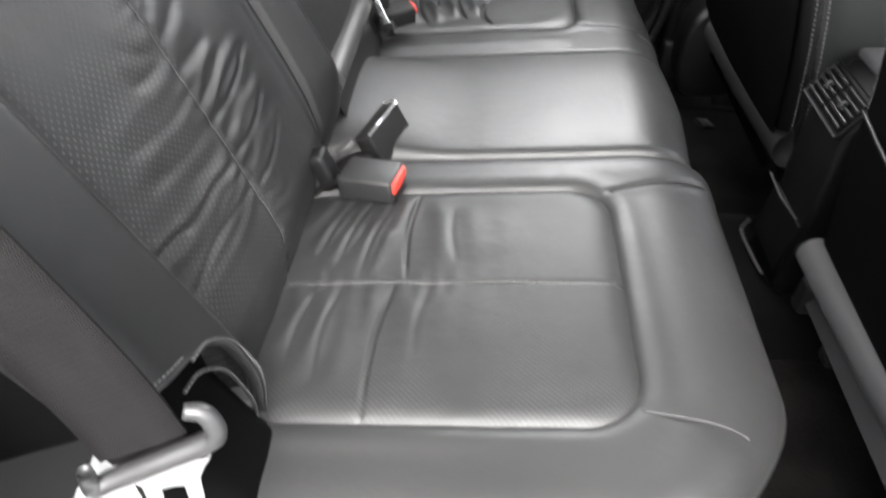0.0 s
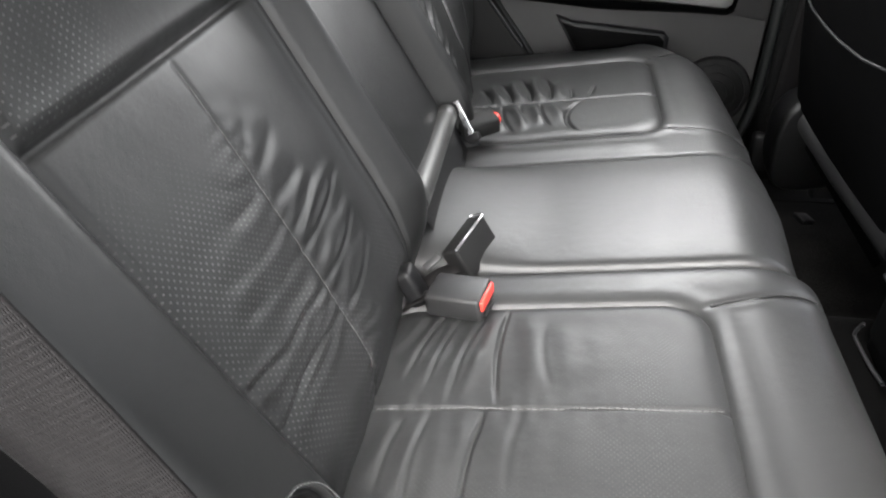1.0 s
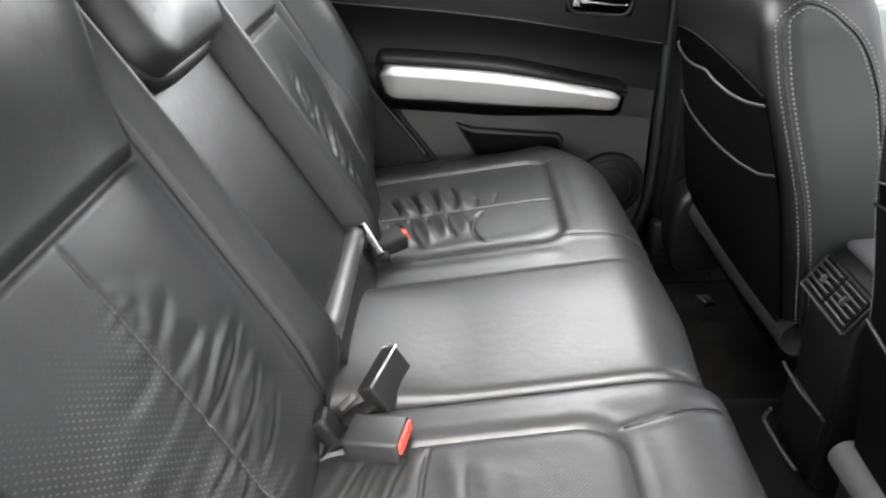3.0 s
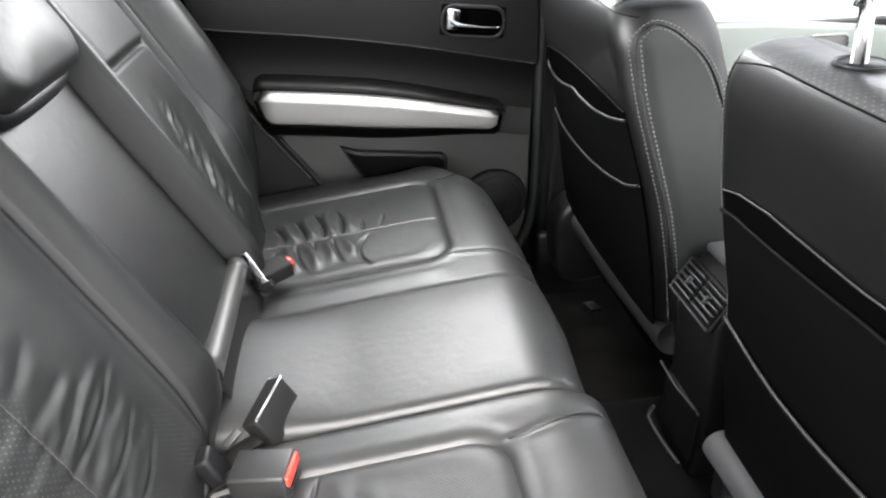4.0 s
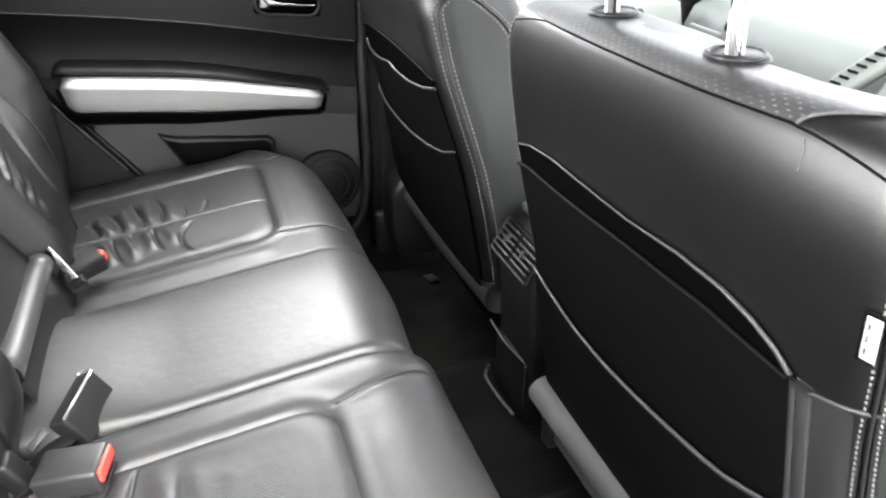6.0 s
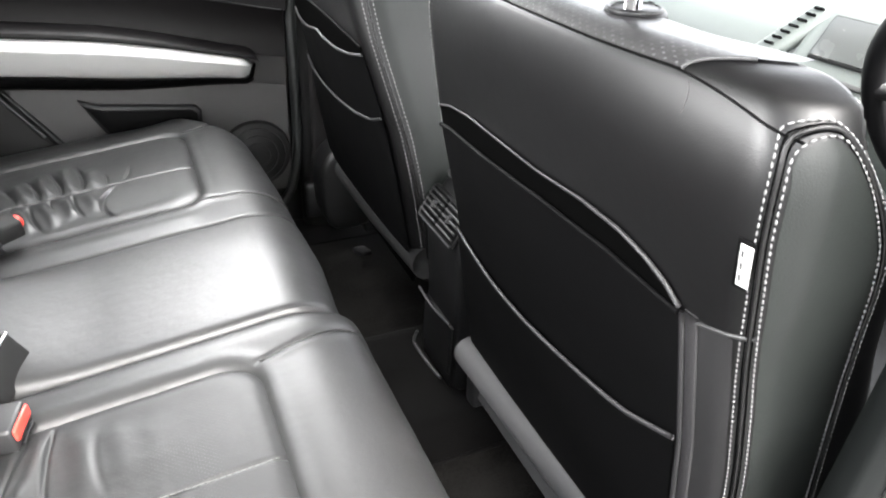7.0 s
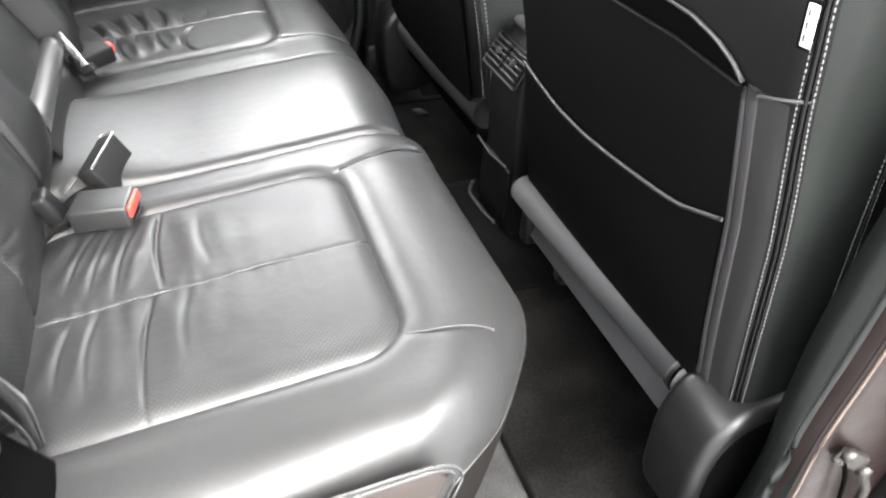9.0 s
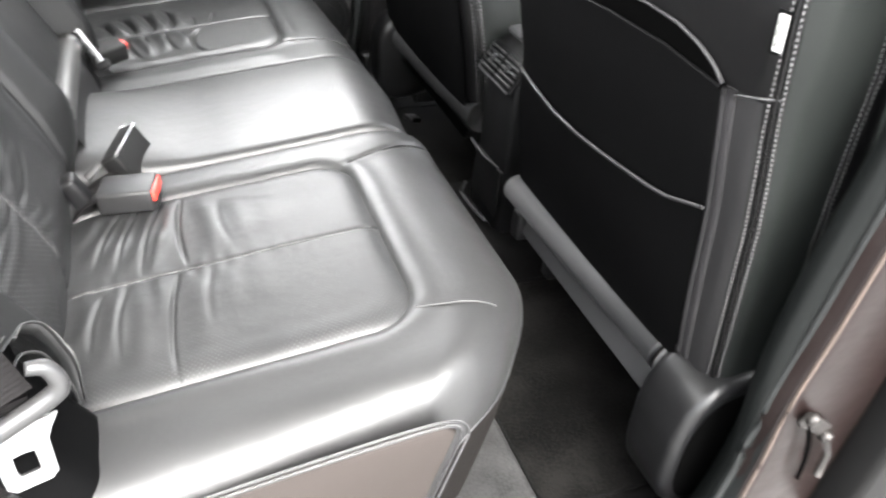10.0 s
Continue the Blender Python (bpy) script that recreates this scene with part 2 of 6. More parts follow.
LABEL_WHITE = surface("white_label_cloth", (0.30, 0.30, 0.29), 0.7, bump=0.2)
SCREEN = surface("screen_glass", (0.040, 0.043, 0.042), 0.25, vary=0.15, vscale=40, bump=0.0)
TARMAC = surface("tarmac", (0.22, 0.22, 0.215), 0.9, vary=0.3, vscale=3, grain=150, bump=0.6)


# ---- mesh helpers ----
def link_mesh(name, verts, faces, mat, parent=None, label="", smooth=True, uvs=None):
    me = bpy.data.meshes.new(name)
    me.from_pydata([tuple(v) for v in verts], [], faces)
    if uvs is not None:
        lay = me.uv_layers.new(name="metres")
        for lp in me.loops:
            lay.data[lp.index].uv = uvs[lp.vertex_index]
    me.materials.append(mat)
    if smooth:
        me.polygons.foreach_set("use_smooth", [True] * len(me.polygons))
    me.update()
    ob = new(name, me)
    if parent is not None:
        ob.parent = parent
        ob.matrix_parent_inverse = parent.matrix_world.inverted() if parent.matrix_world != Matrix() else Matrix()
    return tagged(ob, label)


def part(name, bm, mat, parent=None, label="", smooth=True):
    """Links a bmesh as one mesh object under a thing or a part."""
    bmesh.ops.recalc_face_normals(bm, faces=bm.faces)
    me = bpy.data.meshes.new(name)
    bm.to_mesh(me)
    bm.free()
    me.materials.append(mat)
    if smooth:
        me.polygons.foreach_set("use_smooth", [True] * len(me.polygons))
    ob = new(name, me)
    if parent is not None:
        ob.parent = parent
    return tagged(ob, label)


def thing(name, label, category, group="", kind=""):
    return tagged(new(name), label, category, group, kind)


def grid_faces(nu, nv, flip=False, wrap=False):
    out = []
    for i in range(nu - 1):
        for j in range(nv - (0 if wrap else 1)):
            k = (j + 1) % nv
            q = (i * nv + j, (i + 1) * nv + j, (i + 1) * nv + k, i * nv + k)
            out.append(q[::-1] if flip else q)
    return out


def smooth_line(pts, n):
    """A Catmull-Rom curve through the points, n samples."""
    p = [Vector(q) for q in pts]
    p = [2 * p[0] - p[1]] + p + [2 * p[-1] - p[-2]]
    seg = len(p) - 3
    out = []
    for k in range(n):
        u = k / (n - 1) * seg
        i = min(int(u), seg - 1)
        f = u - i
        a, b, c, d = p[i:i + 4]
        out.append(0.5 * ((2 * b) + (c - a) * f + (2 * a - 5 * b + 4 * c - d) * f * f + (3 * b - a - 3 * c + d) * f ** 3))
    return out


def tube_mesh(path, r, sides=8, flat=1.0, up=Vector((0, 0, 1))):
    verts, n = [], len(path)
    for i, p in enumerate(path):
        d = (path[min(i + 1, n - 1)] - path[max(i - 1, 0)]).normalized()
        a = d.cross(up)
        if a.length < 1e-4:
            a = d.cross(Vector((1, 0, 0)))
        a.normalize()
        b = a.cross(d)
        rr = r[i] if isinstance(r, (list, tuple)) else r
        for k in range(sides):
            t = 2 * math.pi * k / sides
            verts.append(p + a * math.cos(t) * rr + b * math.sin(t) * rr * flat)
    faces = grid_faces(n, sides, wrap=True)
    faces.append(tuple(range(sides))[::-1])
    faces.append(tuple(range((n - 1) * sides, n * sides)))
    return verts, faces


def tube(name, path, r, mat, parent=None, label="", sides=8, flat=1.0, up=Vector((0, 0, 1))):
    v, f = tube_mesh([Vector(p) for p in path], r, sides, flat, up)
    return link_mesh(name, v, f, mat, parent, label)


def stitching(name, path, mat, parent, length=0.0045, gap=0.0025, r=0.0008, label=""):
    """Single thread stitches laid along a path, in one mesh."""
    path = [Vector(p) for p in path]
    cum = [0.0]
    for a, b in zip(path, path[1:]):
        cum.append(cum[-1] + (b - a).length)

    def at(s):
        for i in range(len(path) - 1):
            if s <= cum[i + 1]:
                f = (s - cum[i]) / max(1e-9, cum[i + 1] - cum[i])
                return path[i].lerp(path[i + 1], f)
        return path[-1]
    verts, faces, s = [], [], 0.0
    while s + length < cum[-1]:
        a, b = at(s), at(s + length)
        m = (a + b) / 2
        v, f = tube_mesh([a, a.lerp(m, 0.4), m, b.lerp(m, 0.4), b], [r * 0.3, r, r * 1.15, r, r * 0.3], 5)
        o = len(verts)
        verts += v
        faces += [tuple(o + k for k in q) for q in f]
        s += length + gap
    ob = link_mesh(name, verts, faces, mat, parent, label)
    return tagged(ob, kind="stuff")


def rounded_box(size, r=0.006, seg=3):
    bm = bmesh.new()
    bmesh.ops.create_cube(bm, size=1.0)
    bmesh.ops.scale(bm, vec=size, verts=bm.verts)
    bmesh.ops.bevel(bm, geom=list(bm.edges), offset=min(r, min(size) * 0.49), segments=seg, profile=0.5, affect="EDGES")
    return bm


def box(name, size, m, mat, parent=None, label="", r=0.006, seg=3):
    bm = rounded_box(size, r, seg)
    bm.transform(m)
    return part(name, bm, mat, parent, label)


def prism(name, outline, axis, a, b, mat, parent=None, label="", r=0.004, seg=2):
    """A plate with the outline (pairs of coordinates) from a to b along an axis, its edges rounded."""
    bm = bmesh.new()

    def at(p, h):
        q = list(p)
        q.insert("xyz".index(axis), h)
        return q
    lo = [bm.verts.new(at(p, a)) for p in outline]
    hi = [bm.verts.new(at(p, b)) for p in outline]
    n = len(outline)
    bm.faces.new(lo[::-1])
    bm.faces.new(hi)
    for i in range(n):
        bm.faces.new((lo[i], lo[(i + 1) % n], hi[(i + 1) % n], hi[i]))
    bmesh.ops.recalc_face_normals(bm, faces=bm.faces)
    if r > 0:
        rim = [e for e in bm.edges if abs(e.verts[0].co["xyz".index(axis)] - e.verts[1].co["xyz".index(axis)]) < 1e-6]
        bmesh.ops.bevel(bm, geom=rim, offset=r, segments=seg, profile=0.5, affect="EDGES")
    return part(name, bm, mat, parent, label)


def round_outline(x0, y0, x1, y1, r, n=6):
    out = []
    for cx, cy, a0 in ((x1 - r, y1 - r, 0), (x0 + r, y1 - r, 90), (x0 + r, y0 + r, 180), (x1 - r, y0 + r, 270)):
        for k in range(n + 1):
            a = radians(a0 + 90 * k / n)
            out.append((cx + r * math.cos(a), cy + r * math.sin(a)))
    return out


def step(a, b, x):
    t = min(1.0, max(0.0, (x - a) / (b - a)))
    return t * t * (3 - 2 * t)


def bell(x, w):
    return math.exp(-(x / w) ** 2)


def folds(x, y, rows, broad=1.0):
    """Height of soft ridges and sharp valleys: rows of x0, y0, x1, y1, height, width; broad widens the ridges."""
    h = 0.0
    for x0, y0, x1, y1, amp, w in rows:
        dx, dy = x1 - x0, y1 - y0
        ll = dx * dx + dy * dy
        t = ((x - x0) * dx + (y - y0) * dy) / ll
        if amp > 0:
            w = w * broad
        if -0.15 < t < 1.15:
            bow = min(0.006, 0.045 * math.sqrt(ll)) * math.sin(math.pi * t) * (1 if amp > 0 else -1)
            d = ((x - x0) * dy - (y - y0) * dx) / math.sqrt(ll) + bow
            if abs(d) < 3 * w:
                h += amp * bell(d, w) * step(-0.12, 0.25, t) * step(1.12, 0.6, t)
    return h


def rect_disc(hx, hy, r, n):
    """Points of a rounded rectangle, as rings of a square grid from -1 to 1: list of (x, y, ring)."""
    out = []
    for i in range(n + 1):
        for j in range(n + 1):
            a, b = 2 * i / n - 1, 2 * j / n - 1
            k = max(abs(a), abs(b))
            if k < 1e-9:
                out.append((0.0, 0.0, 0.0))
                continue
            x, y = a / k * hx, b / k * hy
            cx, cy = hx - r, hy - r
            if abs(x) > cx and abs(y) > cy:
                dx, dy = abs(x) - cx, abs(y) - cy
                l = math.hypot(dx, dy)
                x, y = math.copysign(cx + r * dx / l, x), math.copysign(cy + r * dy / l, y)
            out.append((x * k, y * k, k))
    return out


# ---- rear seat ----
SLOPE = 0.1228                       # rise of the seat cushion towards the front
FRONT = 0.522                        # foremost point of the cushion


def cushion_z(x):
    return 0.380 + SLOPE * (x - 0.4)


def cushion_section():
    """The cushion cut lengthwise: (x, z, normal x, normal z, weight of the top's relief)."""
    out = []
    xs = np.linspace(-0.060, 0.44, 126)
    nx, nz = -SLOPE / math.hypot(1, SLOPE), 1 / math.hypot(1, SLOPE)
    for x in xs:
        out.append((x, cushion_z(x), nx, nz, 1.0))
    zc = cushion_z(0.44)
    rx, rz = FRONT - 0.44, 0.070
    for k in range(1, 19):
        a = math.pi / 2 * k / 18
        x = 0.44 + rx * math.sin(a)
        z = zc - rz * (1 - math.cos(a)) + SLOPE * (x - 0.44) * math.cos(a)
        n = Vector((math.sin(a) / rx, math.cos(a) / rz)).normalized()
        out.append((x, z, n.x, n.y, math.cos(a)))
    z0 = out[-1][1]
    for k in range(1, 9):
        f = k / 8
        out.append((FRONT - 0.030 * f * f, z0 + (0.165 - z0) * f, 1.0, 0.0, 0.0))
    return out


def step_array(a, b, x):
    t = np.clip((x - a) / (b - a), 0, 1)
    return t * t * (3 - 2 * t)


def edge_drop(d, r):
    if d >= r:
        return 0.0
    d = max(d, 0.0)
    return r - math.sqrt(max(0.0, r * r - (r - d) ** 2))


def corner_cut(y):
    """How far the front edge falls back near the outer corners."""
    d = min(1.0, max(0.0, abs(y) - 0.49) / 0.172)
    return 0.125 * d ** 2.3


def nose_push(y):
    """How far the nose swells forward: more on the single seat than on the wide section."""
    if y < -0.1475:
        return 0.023 * step(-0.575, -0.48, y)
    return float(np.interp(y, [-0.1475, -0.09, 0.0, 0.16, 0.28, 0.42, 0.56], [0.007, 0.009, 0.016, 0.014, 0.014, 0.007, -0.004]))


def nose_shift(x, y):
    return nose_push(y) * step(0.41, 0.52, x) - corner_cut(y) * step(0.30, 0.52, x)


def seat_shell(name, y0, y1, r0, r1, relief, parent, mat, label=""):
    """Upholstered body of a cushion between y0 and y1 with rolled sides; relief(x, y) lifts its top."""
    sec = cushion_section()
    ys = list(np.linspace(y0, y1, max(8, int((y1 - y0) / 0.004))))
    ins = [y0 + r0 * (1 - math.cos(a)) for a in np.linspace(0, math.pi / 2, 9)[:-1]]
    ine = [y1 - r1 * (1 - math.cos(a)) for a in np.linspace(0, math.pi / 2, 9)[:-1]]
    ys = sorted(set(ins + ine + [y for y in ys if y0 + r0 <= y <= y1 - r1]))
    verts = []
    cols = [("base", y0)] + [("top", y) for y in ys] + [("base", y1)]
    for x, z, nx, nz, wgt in sec:
        for what, y in cols:
            if what == "base":
                verts.append((min(x, FRONT - 0.03) + nose_shift(x, y), y, 0.165))
                continue
            h = relief(x, y) * wgt - max(edge_drop(y - y0, r0), edge_drop(y1 - y, r1))
            verts.append((x + nx * h + nose_shift(x, y), y, z + nz * h))
    # ease the outer front corners, where two rolled edges meet
    g = np.array(verts).reshape(len(sec), len(cols), 3)
    mask = (step_array(0.50, 0.63, np.abs(g[:, :, 1])) * step_array(0.08, 0.44, np.array([q[0] for q in sec]))[:, None])[:, :, None]
    mask[:, [0, -1]] = 0
    for _ in range(24):
        m = g.copy()
        m[1:-1, 1:-1] = (g[:-2, 1:-1] + g[2:, 1:-1] + g[1:-1, :-2] + g[1:-1, 2:]) / 4
        g = g + (m - g) * mask * 0.8
    verts = [tuple(v) for v in g.reshape(-1, 3)]
    faces = grid_faces(len(sec), len(cols))
    nc, top_rows = len(cols), len(sec) - 8
    low = [f for f in faces if f[0] // nc >= top_rows - 1 or (f[0] % nc in (0, nc - 2) and sec[f[0] // nc][0] > 0.30)]
    lower = set(low)
    high = [f for f in faces if f not in lower]
    link_mesh("front_valance", verts, low, VALANCE, parent, "dark cloth valance under the cushion's nose")
    nose = [Vector(verts[(top_rows - 1) * nc + k]) for k in range(1, nc - 1)]
    tube("nose_seam", nose, 0.0012, PIPE, parent)
    return link_mesh(name, verts, high, mat, parent, label)


def insert_pad(name, x0, x1, y0, y1, r, height, parent, mat, label="", n=190):
    """A sewn-in seat panel with rounded corners; height(x, y) is its relief above the cushion's plane."""
    cx, cy, hx, hy = (x0 + x1) / 2, (y0 + y1) / 2, (x1 - x0) / 2, (y1 - y0) / 2
    verts, uvs = [], []
    for px, py, k in rect_disc(hx, hy, r, n):
        x, y = cx + px, cy + py
        rim = min(hx * (1 - k), hy * (1 - k))
        edge = -0.75 * edge_drop(rim, 0.020) + 0.0008 * bell(rim - 0.026, 0.010)
        verts.append((x, y, cushion_z(x) + height(x, y) + edge))
        uvs.append((x, y))
    return link_mesh(name, verts, grid_faces(n + 1, n + 1), mat, parent, label, uvs=uvs)


rng = random.Random(7)

# relief of the near seat: rows of x0, y0, x1, y1, height, width
NEAR_A = [(0.205, -0.240, 0.214, -0.362, 0.0030, 0.0110), (0.238, -0.250, 0.248, -0.350, 0.0021, 0.0120), (0.278, -0.268, 0.272, -0.345, 0.0012, 0.0140),
          (0.172, -0.236, 0.146, -0.340, 0.0036, 0.0080), (0.150, -0.226, 0.118, -0.368, 0.0038, 0.0085), (0.128, -0.224, 0.094, -0.350, 0.0034, 0.0070),
          (0.108, -0.226, 0.072, -0.330, 0.0036, 0.0080), (0.088, -0.228, 0.058, -0.300, 0.0030, 0.0070), (0.156, -0.300, 0.140, -0.372, 0.0022, 0.0050),
          (0.184, -0.226, 0.181, -0.371, -0.0042, 0.0020), (0.162, -0.228, 0.132, -0.365, -0.0030, 0.0026), (0.139, -0.225, 0.106, -0.350, -0.0028, 0.0025),
          (0.118, -0.226, 0.083, -0.338, -0.0026, 0.0025), (0.224, -0.262, 0.232, -0.350, -0.0012, 0.0040)]
NEAR_B = [(0.080, -0.392, 0.066, -0.470, 0.0032, 0.0080), (0.104, -0.392, 0.094, -0.500, 0.0032, 0.0085), (0.128, -0.394, 0.124, -0.520, 0.0026, 0.0090),
          (0.150, -0.392, 0.146, -0.470, 0.0022, 0.0070), (0.190, -0.392, 0.184, -0.530, 0.0024, 0.0130), (0.222, -0.392, 0.214, -0.490, 0.0017, 0.0110), (0.255, -0.392, 0.246, -0.470, 0.0010, 0.0120),
          (0.170, -0.386, 0.160, -0.545, -0.0040, 0.0020), (0.092, -0.392, 0.080, -0.480, -0.0024, 0.0026), (0.116, -0.392, 0.108, -0.495, -0.0022, 0.0026), (0.206, -0.392, 0.198, -0.480, -0.0012, 0.0040)]
FAR_A = [(0.196, 0.352, 0.216, 0.262, -0.0036, 0.0028), (0.181, 0.345, 0.198, 0.268, 0.0026, 0.0085), (0.214, 0.346, 0.236, 0.275, 0.0022, 0.0090), (0.128, 0.350, 0.154, 0.248, -0.0032, 0.0028),
         (0.144, 0.346, 0.172, 0.250, 0.0030, 0.0080), (0.108, 0.344, 0.134, 0.250, 0.0030, 0.0080), (0.160, 0.352, 0.168, 0.310, -0.0018, 0.0024), (0.090, 0.340, 0.110, 0.262, -0.0022, 0.0030)]
FAR_B = [(0.146, 0.368, 0.118, 0.458, -0.0036, 0.0028), (0.180, 0.368, 0.156, 0.472, -0.0038, 0.0028), (0.214, 0.368, 0.200, 0.480, -0.0032, 0.0028), (0.252, 0.368, 0.249, 0.412, -0.0016, 0.0024),
         (0.163, 0.370, 0.138, 0.470, 0.0030, 0.0085), (0.197, 0.370, 0.180, 0.482, 0.0030, 0.0090), (0.232, 0.370, 0.224, 0.450, 0.0022, 0.0095), (0.128, 0.370, 0.098, 0.455, 0.0030, 0.0085),
         (0.108, 0.370, 0.082, 0.440, -0.0026, 0.0030), (0.280, 0.366, 0.292, 0.420, -0.0014, 0.0034)]


def seam_pucker(x, y, ym, x_end):
    d = y - ym
    amp = 0.0004 * step(x_end, x_end - 0.16, x) + 0.0001
    wave = math.sin(x * 2 * math.pi / 0.021 + 1.4 * math.sin(x * 61))
    return -0.0022 * bell(d, 0.0022) + amp * wave * bell(d, 0.016)


def crown(x, y, y0, y1):
    """Stuffing of a seat panel."""
    u = (y - (y0 + y1) / 2) / ((y1 - y0) / 2)
    return 0.004 * (1 - u * u) * step(0.41, 0.34, x)


def near_height(x, y):
    return (0.001 + crown(x, y, -0.545, -0.215) + 1.15 * folds(x, y, NEAR_A, 1.3) + 1.05 * folds(x, y, NEAR_B, 1.35) + seam_pucker(x, y, -0.379, 0.38)
            + 0.0012 * noise.noise((x * 16, y * 22, 0.3)) * step(0.33, 0.2, x) - 0.004 * step(0.1, 0.03, x))


def far_height(x, y):
    ring = math.hypot((x - 0.318) * 1.0, (y - 0.290) * 0.92) - 0.075
    arc = -0.0050 * bell(ring, 0.0035) * step(0.31, 0.28, x) * step(0.23, 0.25, y) * step(0.35, 0.33, y)
    return (0.001 + crown(x, y, 0.215, 0.545) + 2.1 * folds(x, y, FAR_A) + 2.1 * folds(x, y, FAR_B) + seam_pucker(x, y, 0.360, 0.38) + arc
            + 0.0014 * noise.noise((x * 18, y * 22, 1.3)) * step(0.33, 0.2, x))


def well(x, y, x1, y0, y1):
    """The sunk bed under a seat panel with rounded corners, and the groove round it."""
    r = 0.052
    hx, hy = (x1 + 0.3) / 2, (y1 - y0) / 2
    qx, qy = abs(x - (x1 - 0.3) / 2) - (hx - r), abs(y - (y0 + y1) / 2) - (hy - r)
    d = math.hypot(max(qx, 0), max(qy, 0)) + min(max(qx, qy), 0) - r
    return -0.014 * step(0.004, -0.016, d) + 0.002 * bell(d - 0.014, 0.010)


def seam_groove(x, y, xa, ya, xb, yb, depth=0.0035, w=0.0035):
    dx, dy = xb - xa, yb - ya
    ll = math.hypot(dx, dy)
    t = ((x - xa) * dx + (y - ya) * dy) / ll / ll
    d = ((x - xa) * dy - (y - ya) * dx) / ll
    return -depth * bell(d, w) * step(-0.1, 0.02, t) + 0.0012 * bell(d - 0.008, 0.006) * step(-0.1, 0.05, t)


pucker_rng = random.Random(11)
PUCKERS = []
for k in range(26):
    px = 0.10 + 0.011 * k + pucker_rng.uniform(-0.003, 0.003)
    PUCKERS.append((px, -0.206, px + pucker_rng.uniform(0.006, 0.018), -0.206 + pucker_rng.uniform(0.012, 0.026), pucker_rng.uniform(-0.0005, -0.0001), 0.0022))
for k in range(16):
    py = -0.235 - 0.017 * k + pucker_rng.uniform(-0.004, 0.004)
    PUCKERS.append((0.410, py, 0.410 + pucker_rng.uniform(0.012, 0.030), py - pucker_rng.uniform(-0.004, 0.012), pucker_rng.uniform(-0.0003, -0.0001), 0.0024))


def near_relief(x, y):
    h = folds(x, y, PUCKERS) + well(x, y, 0.402, -0.548, -0.213)
    h += seam_groove(x, y, 0.402, -0.226, 0.545, -0.176)
    h += seam_groove(x, y, 0.398, -0.530, 0.545, -0.566)
    h += 0.0006 * noise.noise((x * 20, y * 20, 3.1)) + 0.0002 * step(0.42, 0.5, x) * math.sin(y * 90 + 3 * math.sin(x * 40))
    h += 0.0035 * bell(y + 0.180, 0.026)
    h -= 0.006 * step(-0.60, -0.66, y)
    return h


def wide_relief(x, y):
    h = well(x, y, 0.402, 0.213, 0.548)
    h += seam_groove(x, y, 0.0, 0.128, 0.545, 0.128, 0.006, 0.004)
    h += seam_groove(x, y, 0.402, 0.226, 0.545, 0.200)
    h += seam_groove(x, y, 0.398, 0.535, 0.545, 0.575)
    h += 0.008 * step(0.13, 0.11, y) * (1 - ((y + 0.01) / 0.15) ** 2)
    h += 0.026 * step(0.24, 0.03, x) * max(0.0, 1 - ((y + 0.010) / 0.138) ** 6)
    h += 0.0012 * noise.noise((x * 5, y * 7, 2.0))
    h += 0.0002 * step(0.42, 0.5, x) * math.sin(y * 80)
    h += 0.0035 * bell(y - 0.172, 0.024) * step(0.40, 0.36, x)
    return h


def on_cushion(x, y, lift=0.0):
    """A place on the cushion's skin, following it round its front."""
    if x <= 0.44:
        return Vector((x + nose_shift(x, y), y, cushion_z(x) + lift))
    a = math.asin(min(1.0, (x - 0.44) / (FRONT - 0.44)))
    return Vector((x + nose_shift(x, y), y, cushion_z(0.44) - 0.070 * (1 - math.cos(a)) + SLOPE * (x - 0.44) * math.cos(a) + lift))


def cushion_line(xa, ya, xb, yb, lift, n=24):
    return [on_cushion(xa + (xb - xa) * k / (n - 1), ya + (yb - ya) * k / (n - 1), lift) for k in range(n)]


BENCH_NEAR = thing("rear_bench", "single black leather rear seat section with creased perforated panels", "car seat", "rear seat sections")
BENCH_WIDE = thing("rear_bench", "wide black leather rear seat section with smooth middle and folded armrest", "car seat", "rear seat sections")


